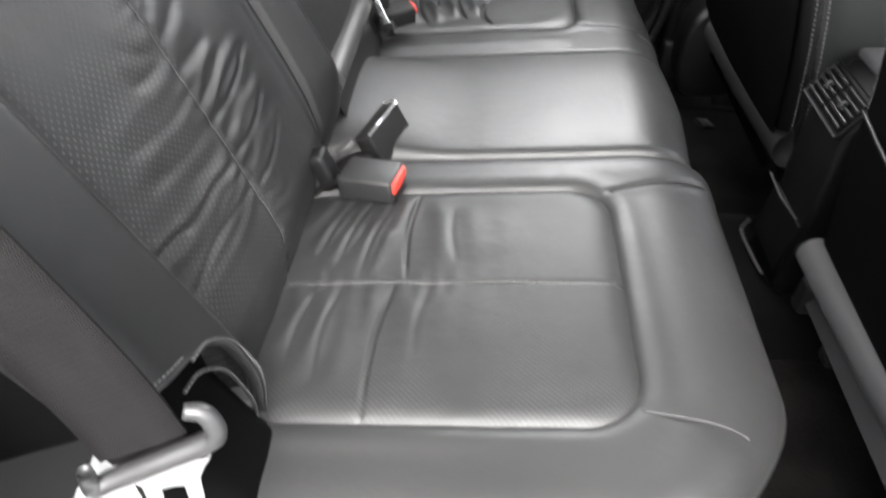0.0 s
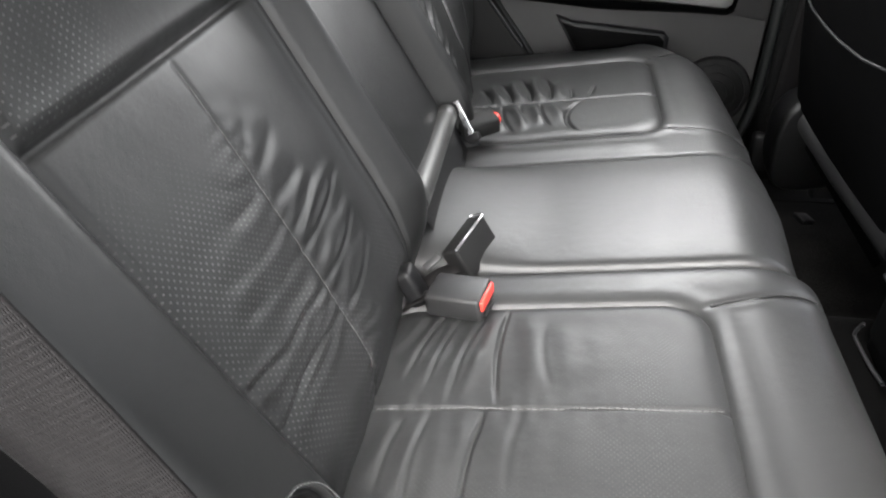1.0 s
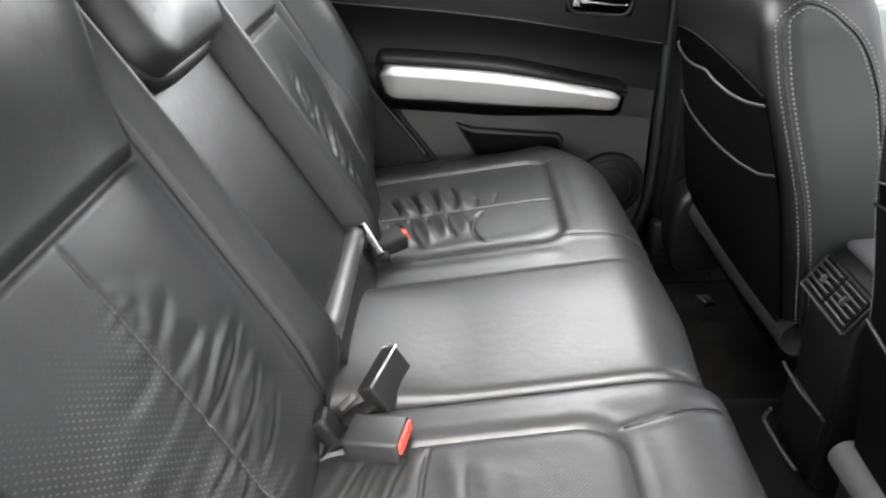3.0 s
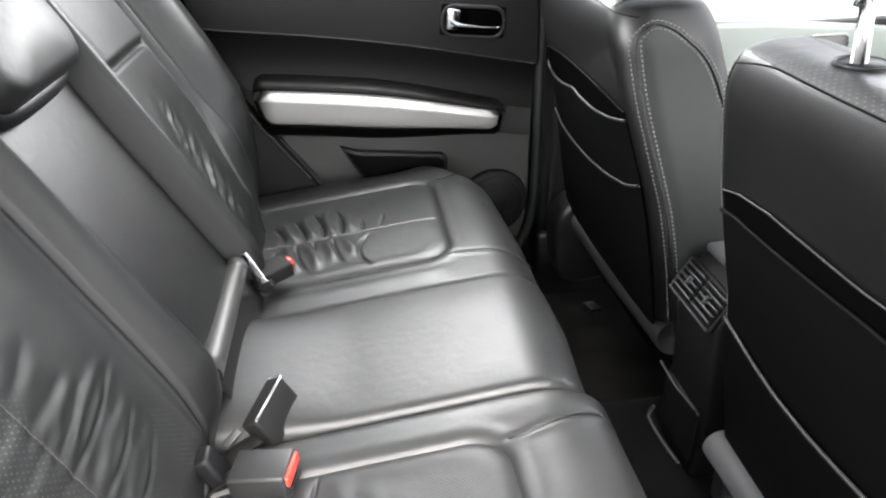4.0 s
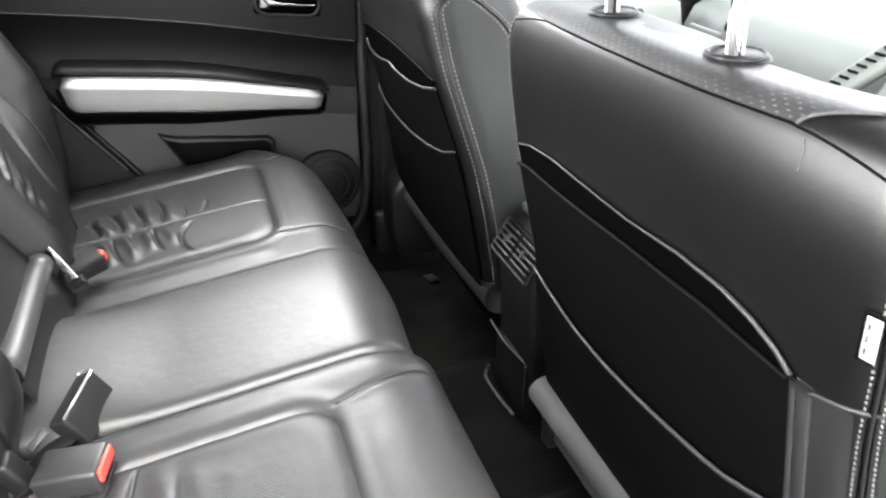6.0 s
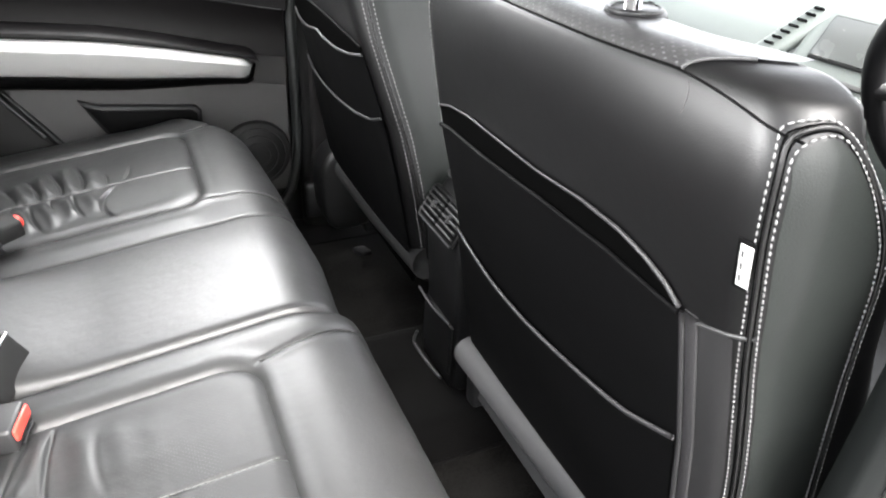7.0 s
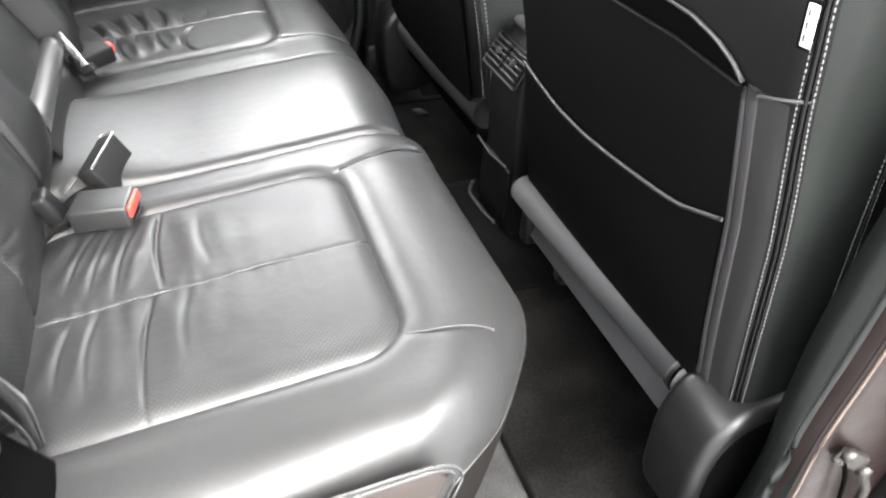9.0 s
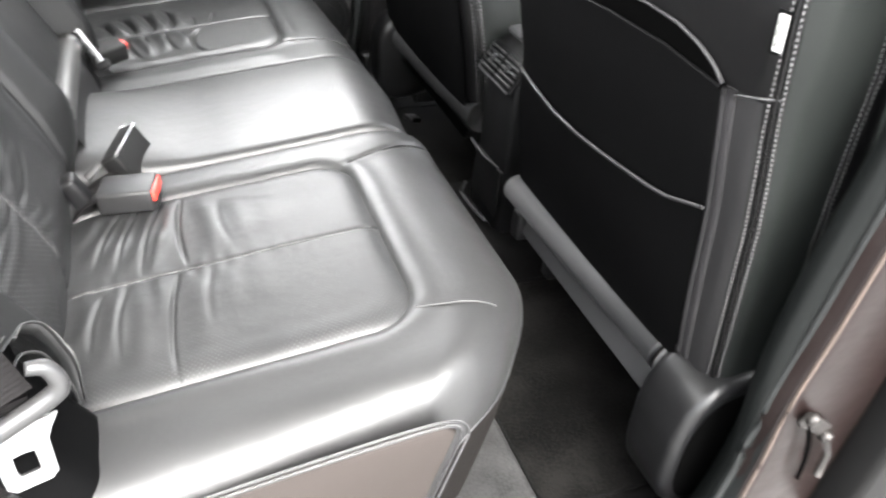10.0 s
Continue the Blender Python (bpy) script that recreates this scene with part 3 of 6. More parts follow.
def rear_cushions():
    near = BENCH_NEAR
    seat_shell("cushion_body", -0.664, -0.149, 0.042, 0.014, near_relief, near, HIDE)
    insert_pad("seat_panel", 0.020, 0.404, -0.549, -0.212, 0.052, near_height, near, HIDE_FAINT, "creased perforated black leather seat panel")
    stitching("stitching", [(x, -0.379 + 0.0012 * math.sin(x * 50), cushion_z(x) + near_height(x, -0.379) + 0.0012) for x in np.linspace(0.06, 0.398, 60)], THREAD, near, length=0.0060, gap=0.0006, r=0.0005, label="pale grey thread seam")
    tube("piping", cushion_line(0.402, -0.226, 0.502, -0.190, 0.0005), 0.0014, PIPE, near)
    tube("piping", cushion_line(0.398, -0.530, 0.486, -0.548, 0.0005), 0.0014, PIPE, near)
    # side panel with a double welt
    side = [(0.10, 0.17), (0.345, 0.17), (0.392, 0.345), (0.380, 0.358), (0.25, 0.345), (0.10, 0.318)]
    prism("side_panel", side, "y", -0.6700, -0.660, SKIRT, near, "smooth brownish grey vinyl side panel", r=0.003)
    for off, rad in ((0.0, 0.0016), (0.007, 0.0013)):
        pts = smooth_line([(0.05, -0.671, 0.312 + off), (0.16, -0.671, 0.334 + off), (0.26, -0.671, 0.349 + off), (0.345, -0.671, 0.359 + off),
                           (0.382 + off * 0.6, -0.671, 0.360 + off * 0.7), (0.396 + off, -0.671, 0.346), (0.388 + off, -0.671, 0.310), (0.352 + off, -0.671, 0.175)], 60)
        tube("welt", pts, rad, PIPE, near)
        stitching("stitching", [p + Vector((0, -0.0008, 0.0032)) for p in pts], THREAD, near, length=0.0046, gap=0.0005, r=0.00036)

    wide = BENCH_WIDE
    seat_shell("cushion_body", -0.146, 0.664, 0.014, 0.042, wide_relief, wide, HIDE)
    insert_pad("seat_panel", 0.020, 0.404, 0.212, 0.549, 0.052, far_height, wide, HIDE, "deeply creased black leather seat panel")
    stitching("stitching", [(x, 0.360, cushion_z(x) + far_height(x, 0.360) + 0.0012) for x in np.linspace(0.06, 0.398, 60)], THREAD_DARK, wide, r=0.0009)
    tube("piping", cushion_line(0.402, 0.226, 0.515, 0.206, 0.0005), 0.0014, PIPE, wide)
    tube("piping", cushion_line(0.398, 0.535, 0.512, 0.566, 0.0005), 0.0014, PIPE, wide)
    tube("piping", cushion_line(0.04, 0.128, 0.505, 0.128, -0.0035), 0.0014, PLASTIC, wide)


rear_cushions()

# backrests lean on this plane: U runs up it, N stands out of it
BACK_O = Vector((0.060, 0.0, 0.370))
BACK_U = Vector((-0.482, 0.0, 0.876))
BACK_N = Vector((0.876, 0.0, 0.482))


def on_back(y, s, h):
    return BACK_O + BACK_U * s + BACK_N * h + Vector((0, y, 0))


def back_shell(name, ys, s_low, s_high, height, parent, mat, label="", ns=150, thick=0.10, hem=None, lean=None):
    """A backrest skin over columns of y from s_low(y) to s_high, with a rolled rim and a shell behind it."""
    verts, uvs = [], []
    ny = len(ys)
    ss_n = ns + 4
    for j, y in enumerate(ys):
        lo = s_low(y)
        for i in range(ss_n):
            f = min(1.0, max(0.0, (i - 2) / (ns - 1)))
            s = lo + (s_high - lo) * f
            h = height(y, s)
            if i == 0 or i == ss_n - 1 or j == 0 or j == ny - 1:
                h = h - hem if (hem and i == 0 and 0 < j < ny - 1) else -thick
            verts.append(on_back(y + (lean(y, s) if lean else 0.0), s, h))
            uvs.append((y, s))
    return link_mesh(name, verts, grid_faces(ny, ss_n), mat, parent, label, uvs=uvs)


def creases(rows, w):
    """Valleys of width w with a soft ridge on each side: rows of y0, s0, y1, s1, depth."""
    out = []
    for y0, s0, y1, s1, d in rows:
        out.append((y0, s0, y1, s1, -d, w))
        out.append((y0, s0 + 2.4 * w, y1, s1 + 2.9 * w, d * 0.75, 1.8 * w))
        out.append((y0, s0 - 2.4 * w, y1, s1 - 2.4 * w, d * 0.60, 1.7 * w))
    return out


# sharp creases that run out from the seam, then the broad soft folds between them
BACK_FOLDS = creases([(-0.337, 0.147, -0.195, 0.162, 0.0040), (-0.337, 0.110, -0.218, 0.118, 0.0040), (-0.342, 0.073, -0.224, 0.081, 0.0034), (-0.326, 0.167, -0.250, 0.182, 0.0024),
                      (-0.350, 0.109, -0.440, 0.113, 0.0040), (-0.440, 0.113, -0.520, 0.130, 0.0036), (-0.352, 0.080, -0.514, 0.081, 0.0036), (-0.346, 0.096, -0.430, 0.099, 0.0022),
                      (-0.345, 0.062, -0.300, 0.050, 0.0016), (-0.346, 0.050, -0.286, 0.034, 0.0016), (-0.350, 0.040, -0.306, 0.018, 0.0014)], 0.0034)
BACK_FOLDS += creases([(-0.318, 0.251, -0.293, 0.271, 0.0013), (-0.318, 0.230, -0.255, 0.249, 0.0015), (-0.329, 0.203, -0.252, 0.202, 0.0015), (-0.395, 0.221, -0.332, 0.219, 0.0015),
                       (-0.381, 0.247, -0.334, 0.226, 0.0010), (-0.452, 0.192, -0.338, 0.180, 0.0020), (-0.460, 0.164, -0.336, 0.152, 0.0019), (-0.420, 0.138, -0.336, 0.132, 0.0014),
                       (-0.336, 0.129, -0.205, 0.140, 0.0018), (-0.338, 0.091, -0.222, 0.098, 0.0017)], 0.0062)


def panel_seam(s):
    """Where the seam down the backrest panel runs."""
    return -0.322 - 0.030 * (max(0.0, 0.35 - s) / 0.31) ** 1.6


def back_lean(y, s):
    """Sideways drift of the panel's inner edge, which leans out towards its top."""
    return 0.019 * step(-0.40, -0.17, y) * step(-0.084, -0.150, y) * min(1.0, max(-0.4, (s - 0.08) / 0.27))


def near_back_height(y, s):
    outer = 0.054 * step(-0.506, -0.562, y)
    inner = 0.050 * bell(y + 0.122 - 0.004 * step(0.14, 0.02, s), 0.040) * step(-0.04, 0.085, s)
    h = outer + inner + 0.006 * bell(y + 0.335, 0.13)
    h -= 0.0045 * bell(y + 0.503, 0.0045) + 0.0022 * bell(y + 0.166, 0.0045)
    if -0.5 < y < -0.17:
        h += 0.95 * folds(y, s, BACK_FOLDS)
        ym = panel_seam(s)
        h += (-0.0020 * bell(y - ym, 0.0030) + 0.0006 * math.sin(s * 300 + 2 * math.sin(s * 70)) * bell(y - ym, 0.02) * step(0.36, 0.2, s)) * step(0.36, 0.34, s)
        h += 0.0012 * noise.noise((y * 18, s * 18, 5.0))
        h += -0.006 * bell(s - 0.357, 0.0040) + 0.008 * step(0.357, 0.374, s) + 0.062 * step(0.360, 0.54, s)
    h += -0.03 * step(0.03, -0.05, s)
    h -= edge_drop(0.59 - s, 0.06) * 0.9
    h -= edge_drop(y + 0.645, 0.030) + edge_drop(-0.084 - y, 0.026)
    return h


def near_low(y):
    """Foot of the outer bolster: it arches over the slot for the belt stalk."""
    return float(np.interp(y, [-0.66, -0.62, -0.590, -0.574, -0.557, -0.546, -0.540, -0.536, -0.530],
                           [0.118, 0.108, 0.099, 0.092, 0.070, 0.040, 0.010, -0.03, -0.05]))


def spread(a, b, d):
    return list(np.linspace(a, b, int((b - a) / d) + 1))


def rear_backrests():
    back = BENCH_NEAR
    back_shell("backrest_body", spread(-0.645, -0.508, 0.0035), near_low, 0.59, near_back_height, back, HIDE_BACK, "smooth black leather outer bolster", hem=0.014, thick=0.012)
    # near-black colour keeps this flank dark despite the open sky
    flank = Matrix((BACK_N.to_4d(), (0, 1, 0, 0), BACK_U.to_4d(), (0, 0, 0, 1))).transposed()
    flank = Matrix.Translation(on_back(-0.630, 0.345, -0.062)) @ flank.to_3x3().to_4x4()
    box("side_cover", (0.105, 0.026, 0.50), flank, FABRIC, back, "near-black side of the backrest", r=0.008)
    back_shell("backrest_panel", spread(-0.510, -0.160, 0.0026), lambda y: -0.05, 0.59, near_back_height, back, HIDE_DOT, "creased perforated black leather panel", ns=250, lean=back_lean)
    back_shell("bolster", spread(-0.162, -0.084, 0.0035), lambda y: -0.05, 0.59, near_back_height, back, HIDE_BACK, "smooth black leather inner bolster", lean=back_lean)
    seam = [on_back(panel_seam(s) + back_lean(panel_seam(s), s), s, near_back_height(panel_seam(s), s) + 0.001) for s in np.linspace(0.01, 0.345, 60)]
    stitching("stitching", seam, THREAD_MID, back, length=0.0060, gap=0.0004, r=0.00045)
    # stitched hem and the flanged slot through which the belt stalk comes
    hem = [on_back(y, near_low(y) + 0.006, near_back_height(y, near_low(y) + 0.006) + 0.001) for y in np.linspace(-0.642, -0.600, 20)]
    stitching("stitching", hem, THREAD, back, length=0.0030, gap=0.0010, r=0.0005)
    for dy, ds, dh in ((0.0, 0.0, 0.001), (-0.013, -0.014, -0.012)):
        arc = []
        for y, q in zip((-0.600, -0.578, -0.560, -0.549, -0.542, -0.539), (0.101, 0.095, 0.075, 0.046, 0.012, -0.03)):
            arc.append(on_back(y + dy, q + ds, near_back_height(y + 0.004, q) + dh))
        arc = smooth_line(arc, 40)
        tube("welt", arc, 0.0013, HIDE_BACK, back)
        stitching("stitching", [p + BACK_N * 0.0013 for p in arc], THREAD, back, length=0.0026, gap=0.0016, r=0.00045)
    # near-black sheet stands for the dark of the hollow slot
    rows = []
    for y in np.linspace(-0.648, -0.530, 30):
        rows += [on_back(y, s, near_back_height(y, 0.12) - 0.022 - 0.02 * step(0.11, 0.04, s)) for s in np.linspace(-0.07, 0.125, 14)]
    link_mesh("slot_shade", rows, grid_faces(30, 14), FABRIC, back, "near-black sheet for the shade in the belt slot")

    # wide backrest: middle with folded armrest, and the other outer seat
    wide = BENCH_WIDE

    def mid_height(y, s):
        h = 0.004 + 0.010 * (1 - ((y - 0.055) / 0.145) ** 2)
        h -= edge_drop(0.56 - s, 0.05) + edge_drop(y + 0.090, 0.02) + edge_drop(0.200 - y, 0.016)
        return h + 0.001 * noise.noise((y * 9, s * 9, 8.0))
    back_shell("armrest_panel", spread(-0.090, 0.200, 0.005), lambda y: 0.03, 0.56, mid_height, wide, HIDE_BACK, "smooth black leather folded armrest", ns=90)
    # ledge at the foot of the middle section
    prof = [(-0.07, -0.080), (0.006, -0.080), (0.010, -0.02), (0.012, 0.020), (0.012, 0.036), (0.010, 0.044), (0.007, 0.048), (0.002, 0.050), (-0.02, 0.052)]
    verts = []
    ys = [-0.090] + spread(-0.087, 0.187, 0.012) + [0.192]
    for k, y in enumerate(ys):
        q = 0.94 if k in (0, len(ys) - 1) else 1.0
        verts += [on_back(y, s * q, h * q) for h, s in prof]
    link_mesh("armrest_base", verts, grid_faces(len(ys), len(prof)), PLASTIC, wide, "black vinyl armrest base ledge")
    tube("edge_welt", [on_back(y, 0.037, 0.010) for y in np.linspace(-0.088, 0.190, 12)], 0.0175, SILVER_VINYL, wide, "grey padded armrest base edge", sides=20)

    def crest(s):
        """Rise of the outer bolster, which swells above the hip and falls away to its foot."""
        return float(np.interp(s, [-0.05, -0.014, 0.05, 0.12, 0.155, 0.20, 0.30, 0.60], [-0.050, -0.036, 0.012, 0.050, 0.066, 0.080, 0.088, 0.088]))

    def outer_seam(s):
        return 0.503 - 0.075 * step(0.25, 0.05, s)

    def far_back_height(y, s):
        base = 0.020 - 0.030 * step(0.06, -0.05, s)
        k = step(outer_seam(s) - 0.012, 0.585, y)
        h = base + (crest(s) - base) * k + 0.034 * bell(y - 0.215, 0.032)
        h -= 0.0045 * (bell(y - outer_seam(s), 0.0045) + bell(y - 0.252, 0.0045))
        if 0.255 < y < outer_seam(s):
            fade = step(outer_seam(s), outer_seam(s) - 0.02, y)
            h += 0.80 * fade * folds(y, s, FAR_BACK)
            h += 0.0014 * noise.noise((y * 26, s * 22, 9.0)) * step(0.36, 0.25, s)
            h += fade * (-0.008 * bell(s - 0.366, 0.0045) + 0.012 * step(0.366, 0.380, s))
        h -= edge_drop(0.57 - s, 0.06) * 0.9
        h -= edge_drop(y - 0.196, 0.016) + edge_drop(0.648 - y, 0.04)
        return h
    far_rng = random.Random(3)
    FAR_BACK = []
    for k in range(19):
        s = 0.055 + 0.0122 * k + far_rng.uniform(-0.004, 0.004)
        yc = 0.332 + 0.24 * (s - 0.08) + far_rng.uniform(-0.022, 0.022)
        half = far_rng.uniform(0.016, 0.036) * (0.55 + 0.45 * math.sin(math.pi * k / 18))
        rise = half * far_rng.uniform(0.30, 0.62)
        deep = far_rng.uniform(0.0018, 0.0040) * (0.5 + 0.5 * math.sin(math.pi * k / 18))
        FAR_BACK.append((yc - half, s - rise, yc + half, s + rise, deep, far_rng.uniform(0.0040, 0.0060)))
        FAR_BACK.append((yc - half, s - rise - 0.0075, yc + half, s + rise - 0.0075, -0.8 * deep, 0.0030))
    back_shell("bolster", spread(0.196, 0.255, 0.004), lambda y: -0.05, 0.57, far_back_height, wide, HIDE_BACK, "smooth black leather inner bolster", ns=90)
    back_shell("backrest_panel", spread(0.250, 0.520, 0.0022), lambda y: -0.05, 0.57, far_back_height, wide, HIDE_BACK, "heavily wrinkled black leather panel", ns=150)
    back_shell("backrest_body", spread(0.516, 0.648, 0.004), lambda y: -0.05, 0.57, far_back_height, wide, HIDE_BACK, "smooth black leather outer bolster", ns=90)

    head = thing("headrest", "low padded black leather headrest on the backrest", "headrest")
    pts = rect_disc(0.135, 0.085, 0.050, 30)
    verts = []
    for a, b, k in pts:
        y, s = 0.052 + a, 0.480 + b
        verts.append(on_back(y, s, 0.062 + 0.020 * (1 - k ** 2) - 0.05 * max(0, k - 0.86) / 0.14))
    link_mesh("pad", verts, grid_faces(31, 31), HIDE_BACK, head, "smooth black leather pad")
    rim = []
    for k in range(49):
        a = 2 * math.pi * k / 48
        rim.append(on_back(0.052 + 0.130 * math.copysign(abs(math.cos(a)) ** 0.55, math.cos(a)), 0.480 + 0.081 * math.copysign(abs(math.sin(a)) ** 0.55, math.sin(a)), 0.022))
    tube("rim", rim, 0.014, PLASTIC, head, "black moulded rim", sides=10)


SILVER_VINYL = surface("grey_vinyl_edge", (0.034, 0.034, 0.033), 0.42, bump=0.1)
rear_backrests()


# ---- buckles and belts ----
def buckle(group, m, label, red_label, w=0.053, l=0.074, t=0.030, round_button=False):
    b = thing("belt_buckle", label, "seat belt buckle", group)
    box("housing", (l, w, t), m, BUCKLE if red_label and not round_button else PLASTIC_DULL, b, r=0.005, seg=3)
    if round_button:
        bm = bmesh.new()
        bmesh.ops.create_uvsphere(bm, u_segments=16, v_segments=10, radius=0.013)
        bm.transform(m @ pose(l / 2, 0, 0.002) @ Matrix.Diagonal((0.6, 1, 0.8, 1)))
        part("button", bm, RED, b, red_label)
    elif red_label:
        box("button", (0.006, w * 0.84, t * 0.46), m @ pose(l / 2, 0, 0.0045), RED, b, red_label, r=0.002)
        box("slot", (0.004, w * 0.62, 0.004), m @ pose(l / 2 + 0.0016, 0, -t * 0.36), PLASTIC, b, r=0.001)
    base = m @ Vector((-l / 2, 0, 0))
    tail = m @ Vector((-l / 2 - 0.055, 0, -0.045))
    web = smooth_line([base, base.lerp(tail, 0.5) + Vector((0, 0, 0.008)), tail], 10)
    tube("stalk", web, 0.012, WEB, b, "black webbing stalk", flat=0.25)
    return b


def rear_buckles():
    buckle("rear buckles", pose(0.125, -0.223, 0.368, 0, -6, -12), "grey plastic seat belt buckle with red release button", "red release button", w=0.050, l=0.067)
    # the middle buckle lies on its side, a bright strip along one edge
    lie = pose(0.126, -0.118, 0.364, 62, -8, 70)
    mid = buckle("rear buckles", lie, "dark plastic middle belt buckle lying on the cushion", "", w=0.048, l=0.078, t=0.027)
    tube("edge_strip", [lie @ Vector((x, 0.0232, 0.0127)) for x in (-0.036, 0.0, 0.037)], 0.0016, STEEL, mid, "bright strip along the edge")
    tube("end_wire", [lie @ Vector(q) for q in ((0.0385, 0.0242, 0.012), (0.0395, 0.0246, 0.002), (0.0385, 0.0242, -0.009))], 0.0008, STEEL, mid, "thin steel edge")
    buckle("rear buckles", pose(0.098, 0.216, 0.378, 6, -6, 30), "small dark belt buckle with round red button", "glossy round red button", w=0.040, l=0.066, t=0.028, round_button=True)
    # loose tongue beside it
    tng = thing("belt_tongue", "steel belt tongue lying beside the far buckle", "seat belt")
    p, q = Vector((0.063, 0.200, 0.426)), Vector((0.098, 0.181, 0.366))
    m = look(p.lerp(q, 0.5), q, 20) @ pose(0, 0, 0, 0, 90, 0)
    box("blade", (0.070, 0.011, 0.003), m, STEEL, tng, r=0.001)
    box("grip", (0.014, 0.024, 0.010), m @ pose(0.030, 0, 0), PLASTIC, tng, r=0.003)
    plug = thing("stalk_guide", "black plastic belt guide between cushion and backrest", "seat belt")
    box("guide", (0.022, 0.030, 0.050), pose(0.066, -0.205, 0.366, 0, -25, 0), PLASTIC, plug, r=0.006)
    bracket = thing("belt_bracket", "small dark belt anchor bracket", "seat belt")
    box("plate", (0.026, 0.010, 0.004), pose(0.084, -0.165, 0.372, 30, -35, 30), BUCKLE, bracket, r=0.0015)


rear_buckles()


def webbing(name, path, width_dir, width, mat, parent, thick=0.0014):
    verts, uvs = [], []
    n = len(path)
    run = 0.0
    for i, p in enumerate(path):
        if i:
            run += (p - path[i - 1]).length
        d = (path[min(i + 1, n - 1)] - path[max(i - 1, 0)]).normalized()
        wdir = width_dir[i] if isinstance(width_dir, list) else width_dir
        wdir = (wdir - d * wdir.dot(d)).normalized()
        nn = d.cross(wdir)
        for a, b in ((-1, -1), (-0.5, -1.4), (0.5, -1.4), (1, -1), (1, 1), (0.5, 1.4), (-0.5, 1.4), (-1, 1)):
            verts.append(p + wdir * width / 2 * a + nn * thick * b)
            uvs.append((run, width * a))
    return link_mesh(name, verts, grid_faces(n, 8, wrap=True), mat, parent, uvs=uvs)


def near_belt():
    belt = thing("seat_belt", "black woven seat belt hanging beside the backrest with steel tongue", "seat belt")
    # shoulder run from the pillar down to the tongue
    wd = Vector((0.89, 0.30, 0.35))
    path = smooth_line([(-0.190, -0.676, 1.02), (-0.082, -0.672, 0.820), (-0.012, -0.668, 0.660), (0.034, -0.666, 0.545), (0.052, -0.666, 0.484)], 40)
    webbing("shoulder_webbing", path, wd, 0.054, WEB, belt)
    lap = smooth_line([(0.049, -0.664, 0.484), (0.040, -0.648, 0.445), (0.028, -0.625, 0.400), (0.020, -0.610, 0.320)], 24)
    webbing("lap_webbing", lap, Vector((0.85, 0.25, 0.1)), 0.048, WEB, belt)
    # tongue: padded loop bar and a punched steel blade
    a, b = Vector((0.017, -0.674, 0.447)), Vector((0.090, -0.651, 0.475))
    d = (b - a).normalized()
    bar = smooth_line([a + Vector((0, -0.004, 0.022)), a + Vector((0, -0.004, 0.004)), a.lerp(b, 0.12), a.lerp(b, 0.5), a.lerp(b, 0.88), b + Vector((0.001, 0, 0.006)), b + Vector((-0.004, 0.002, 0.022)), b + Vector((-0.016, 0.0, 0.026))], 40)
    tube("tongue_grip", bar, [0.0050 + 0.0026 * math.sin(math.pi * k / 39) for k in range(40)], TONGUE_PLASTIC, belt, "pale grey plastic belt tongue grip", sides=12)
    down = Vector((0.004, -0.030, -1.0)).normalized()
    mid = a.lerp(b, 0.56)
    side = (d - down * d.dot(down)).normalized()
    nrm = side.cross(down).normalized()
    outer = [(-0.030, 0.004), (-0.024, 0.016), (-0.018, 0.024), (-0.017, 0.058), (-0.012, 0.064), (0.012, 0.064), (0.017, 0.058), (0.018, 0.024), (0.022, 0.014), (0.028, 0.004)]
    hole = [(-0.007, 0.030), (-0.0072, 0.036), (-0.0074, 0.042), (-0.0074, 0.048), (-0.006, 0.050), (0.006, 0.050), (0.0074, 0.048), (0.0074, 0.036), (0.007, 0.030), (0.0, 0.029)]
    verts, faces = [], []
    for h in (-0.0014, 0.0014):
        for ring in (outer, hole):
            verts += [mid + side * u + down * v + nrm * h for u, v in ring]
    n = 10
    # hole ring starts at the same side, so join by index
    order = [0, 1, 2, 3, 4, 5, 6, 7, 8, 9]
    for k in range(n):
        k2 = (k + 1) % n
        faces.append((order[k], order[k2], n + k2, n + k))
        faces.append((2 * n + k, 3 * n + k, 3 * n + k2, 2 * n + k2))
        faces.append((k, 2 * n + k, 2 * n + k2, k2))
        faces.append((n + k, n + k2, 3 * n + k2, 3 * n + k))
    link_mesh("tongue_blade", verts, faces, STEEL, belt, "bright steel blade with square hole", smooth=False)


near_belt()


# ---- front seats ----
SIDE_VINYL = surface("side_panel_vinyl", (0.0064, 0.0074, 0.0069), 0.45, spec=0.20, bump=0.2)
FRONT_STRIP = surface("front_strip_vinyl", (0.0096, 0.0094, 0.0098), 0.46, spec=0.35, bump=0.2)
FRONT_WELT = surface("front_welt_vinyl", (0.0155, 0.0148, 0.0157), 0.45, spec=0.35, bump=0.2)

def seat_x(z):
    """Rear face of a front backrest at height z."""
    zs = [0.20, 0.26, 0.50, 0.64, 0.72, 0.80, 0.90]
    xs = [0.728, 0.720, 0.684, 0.652, 0.636, 0.624, 0.612]
    return float(np.interp(z, zs, xs))


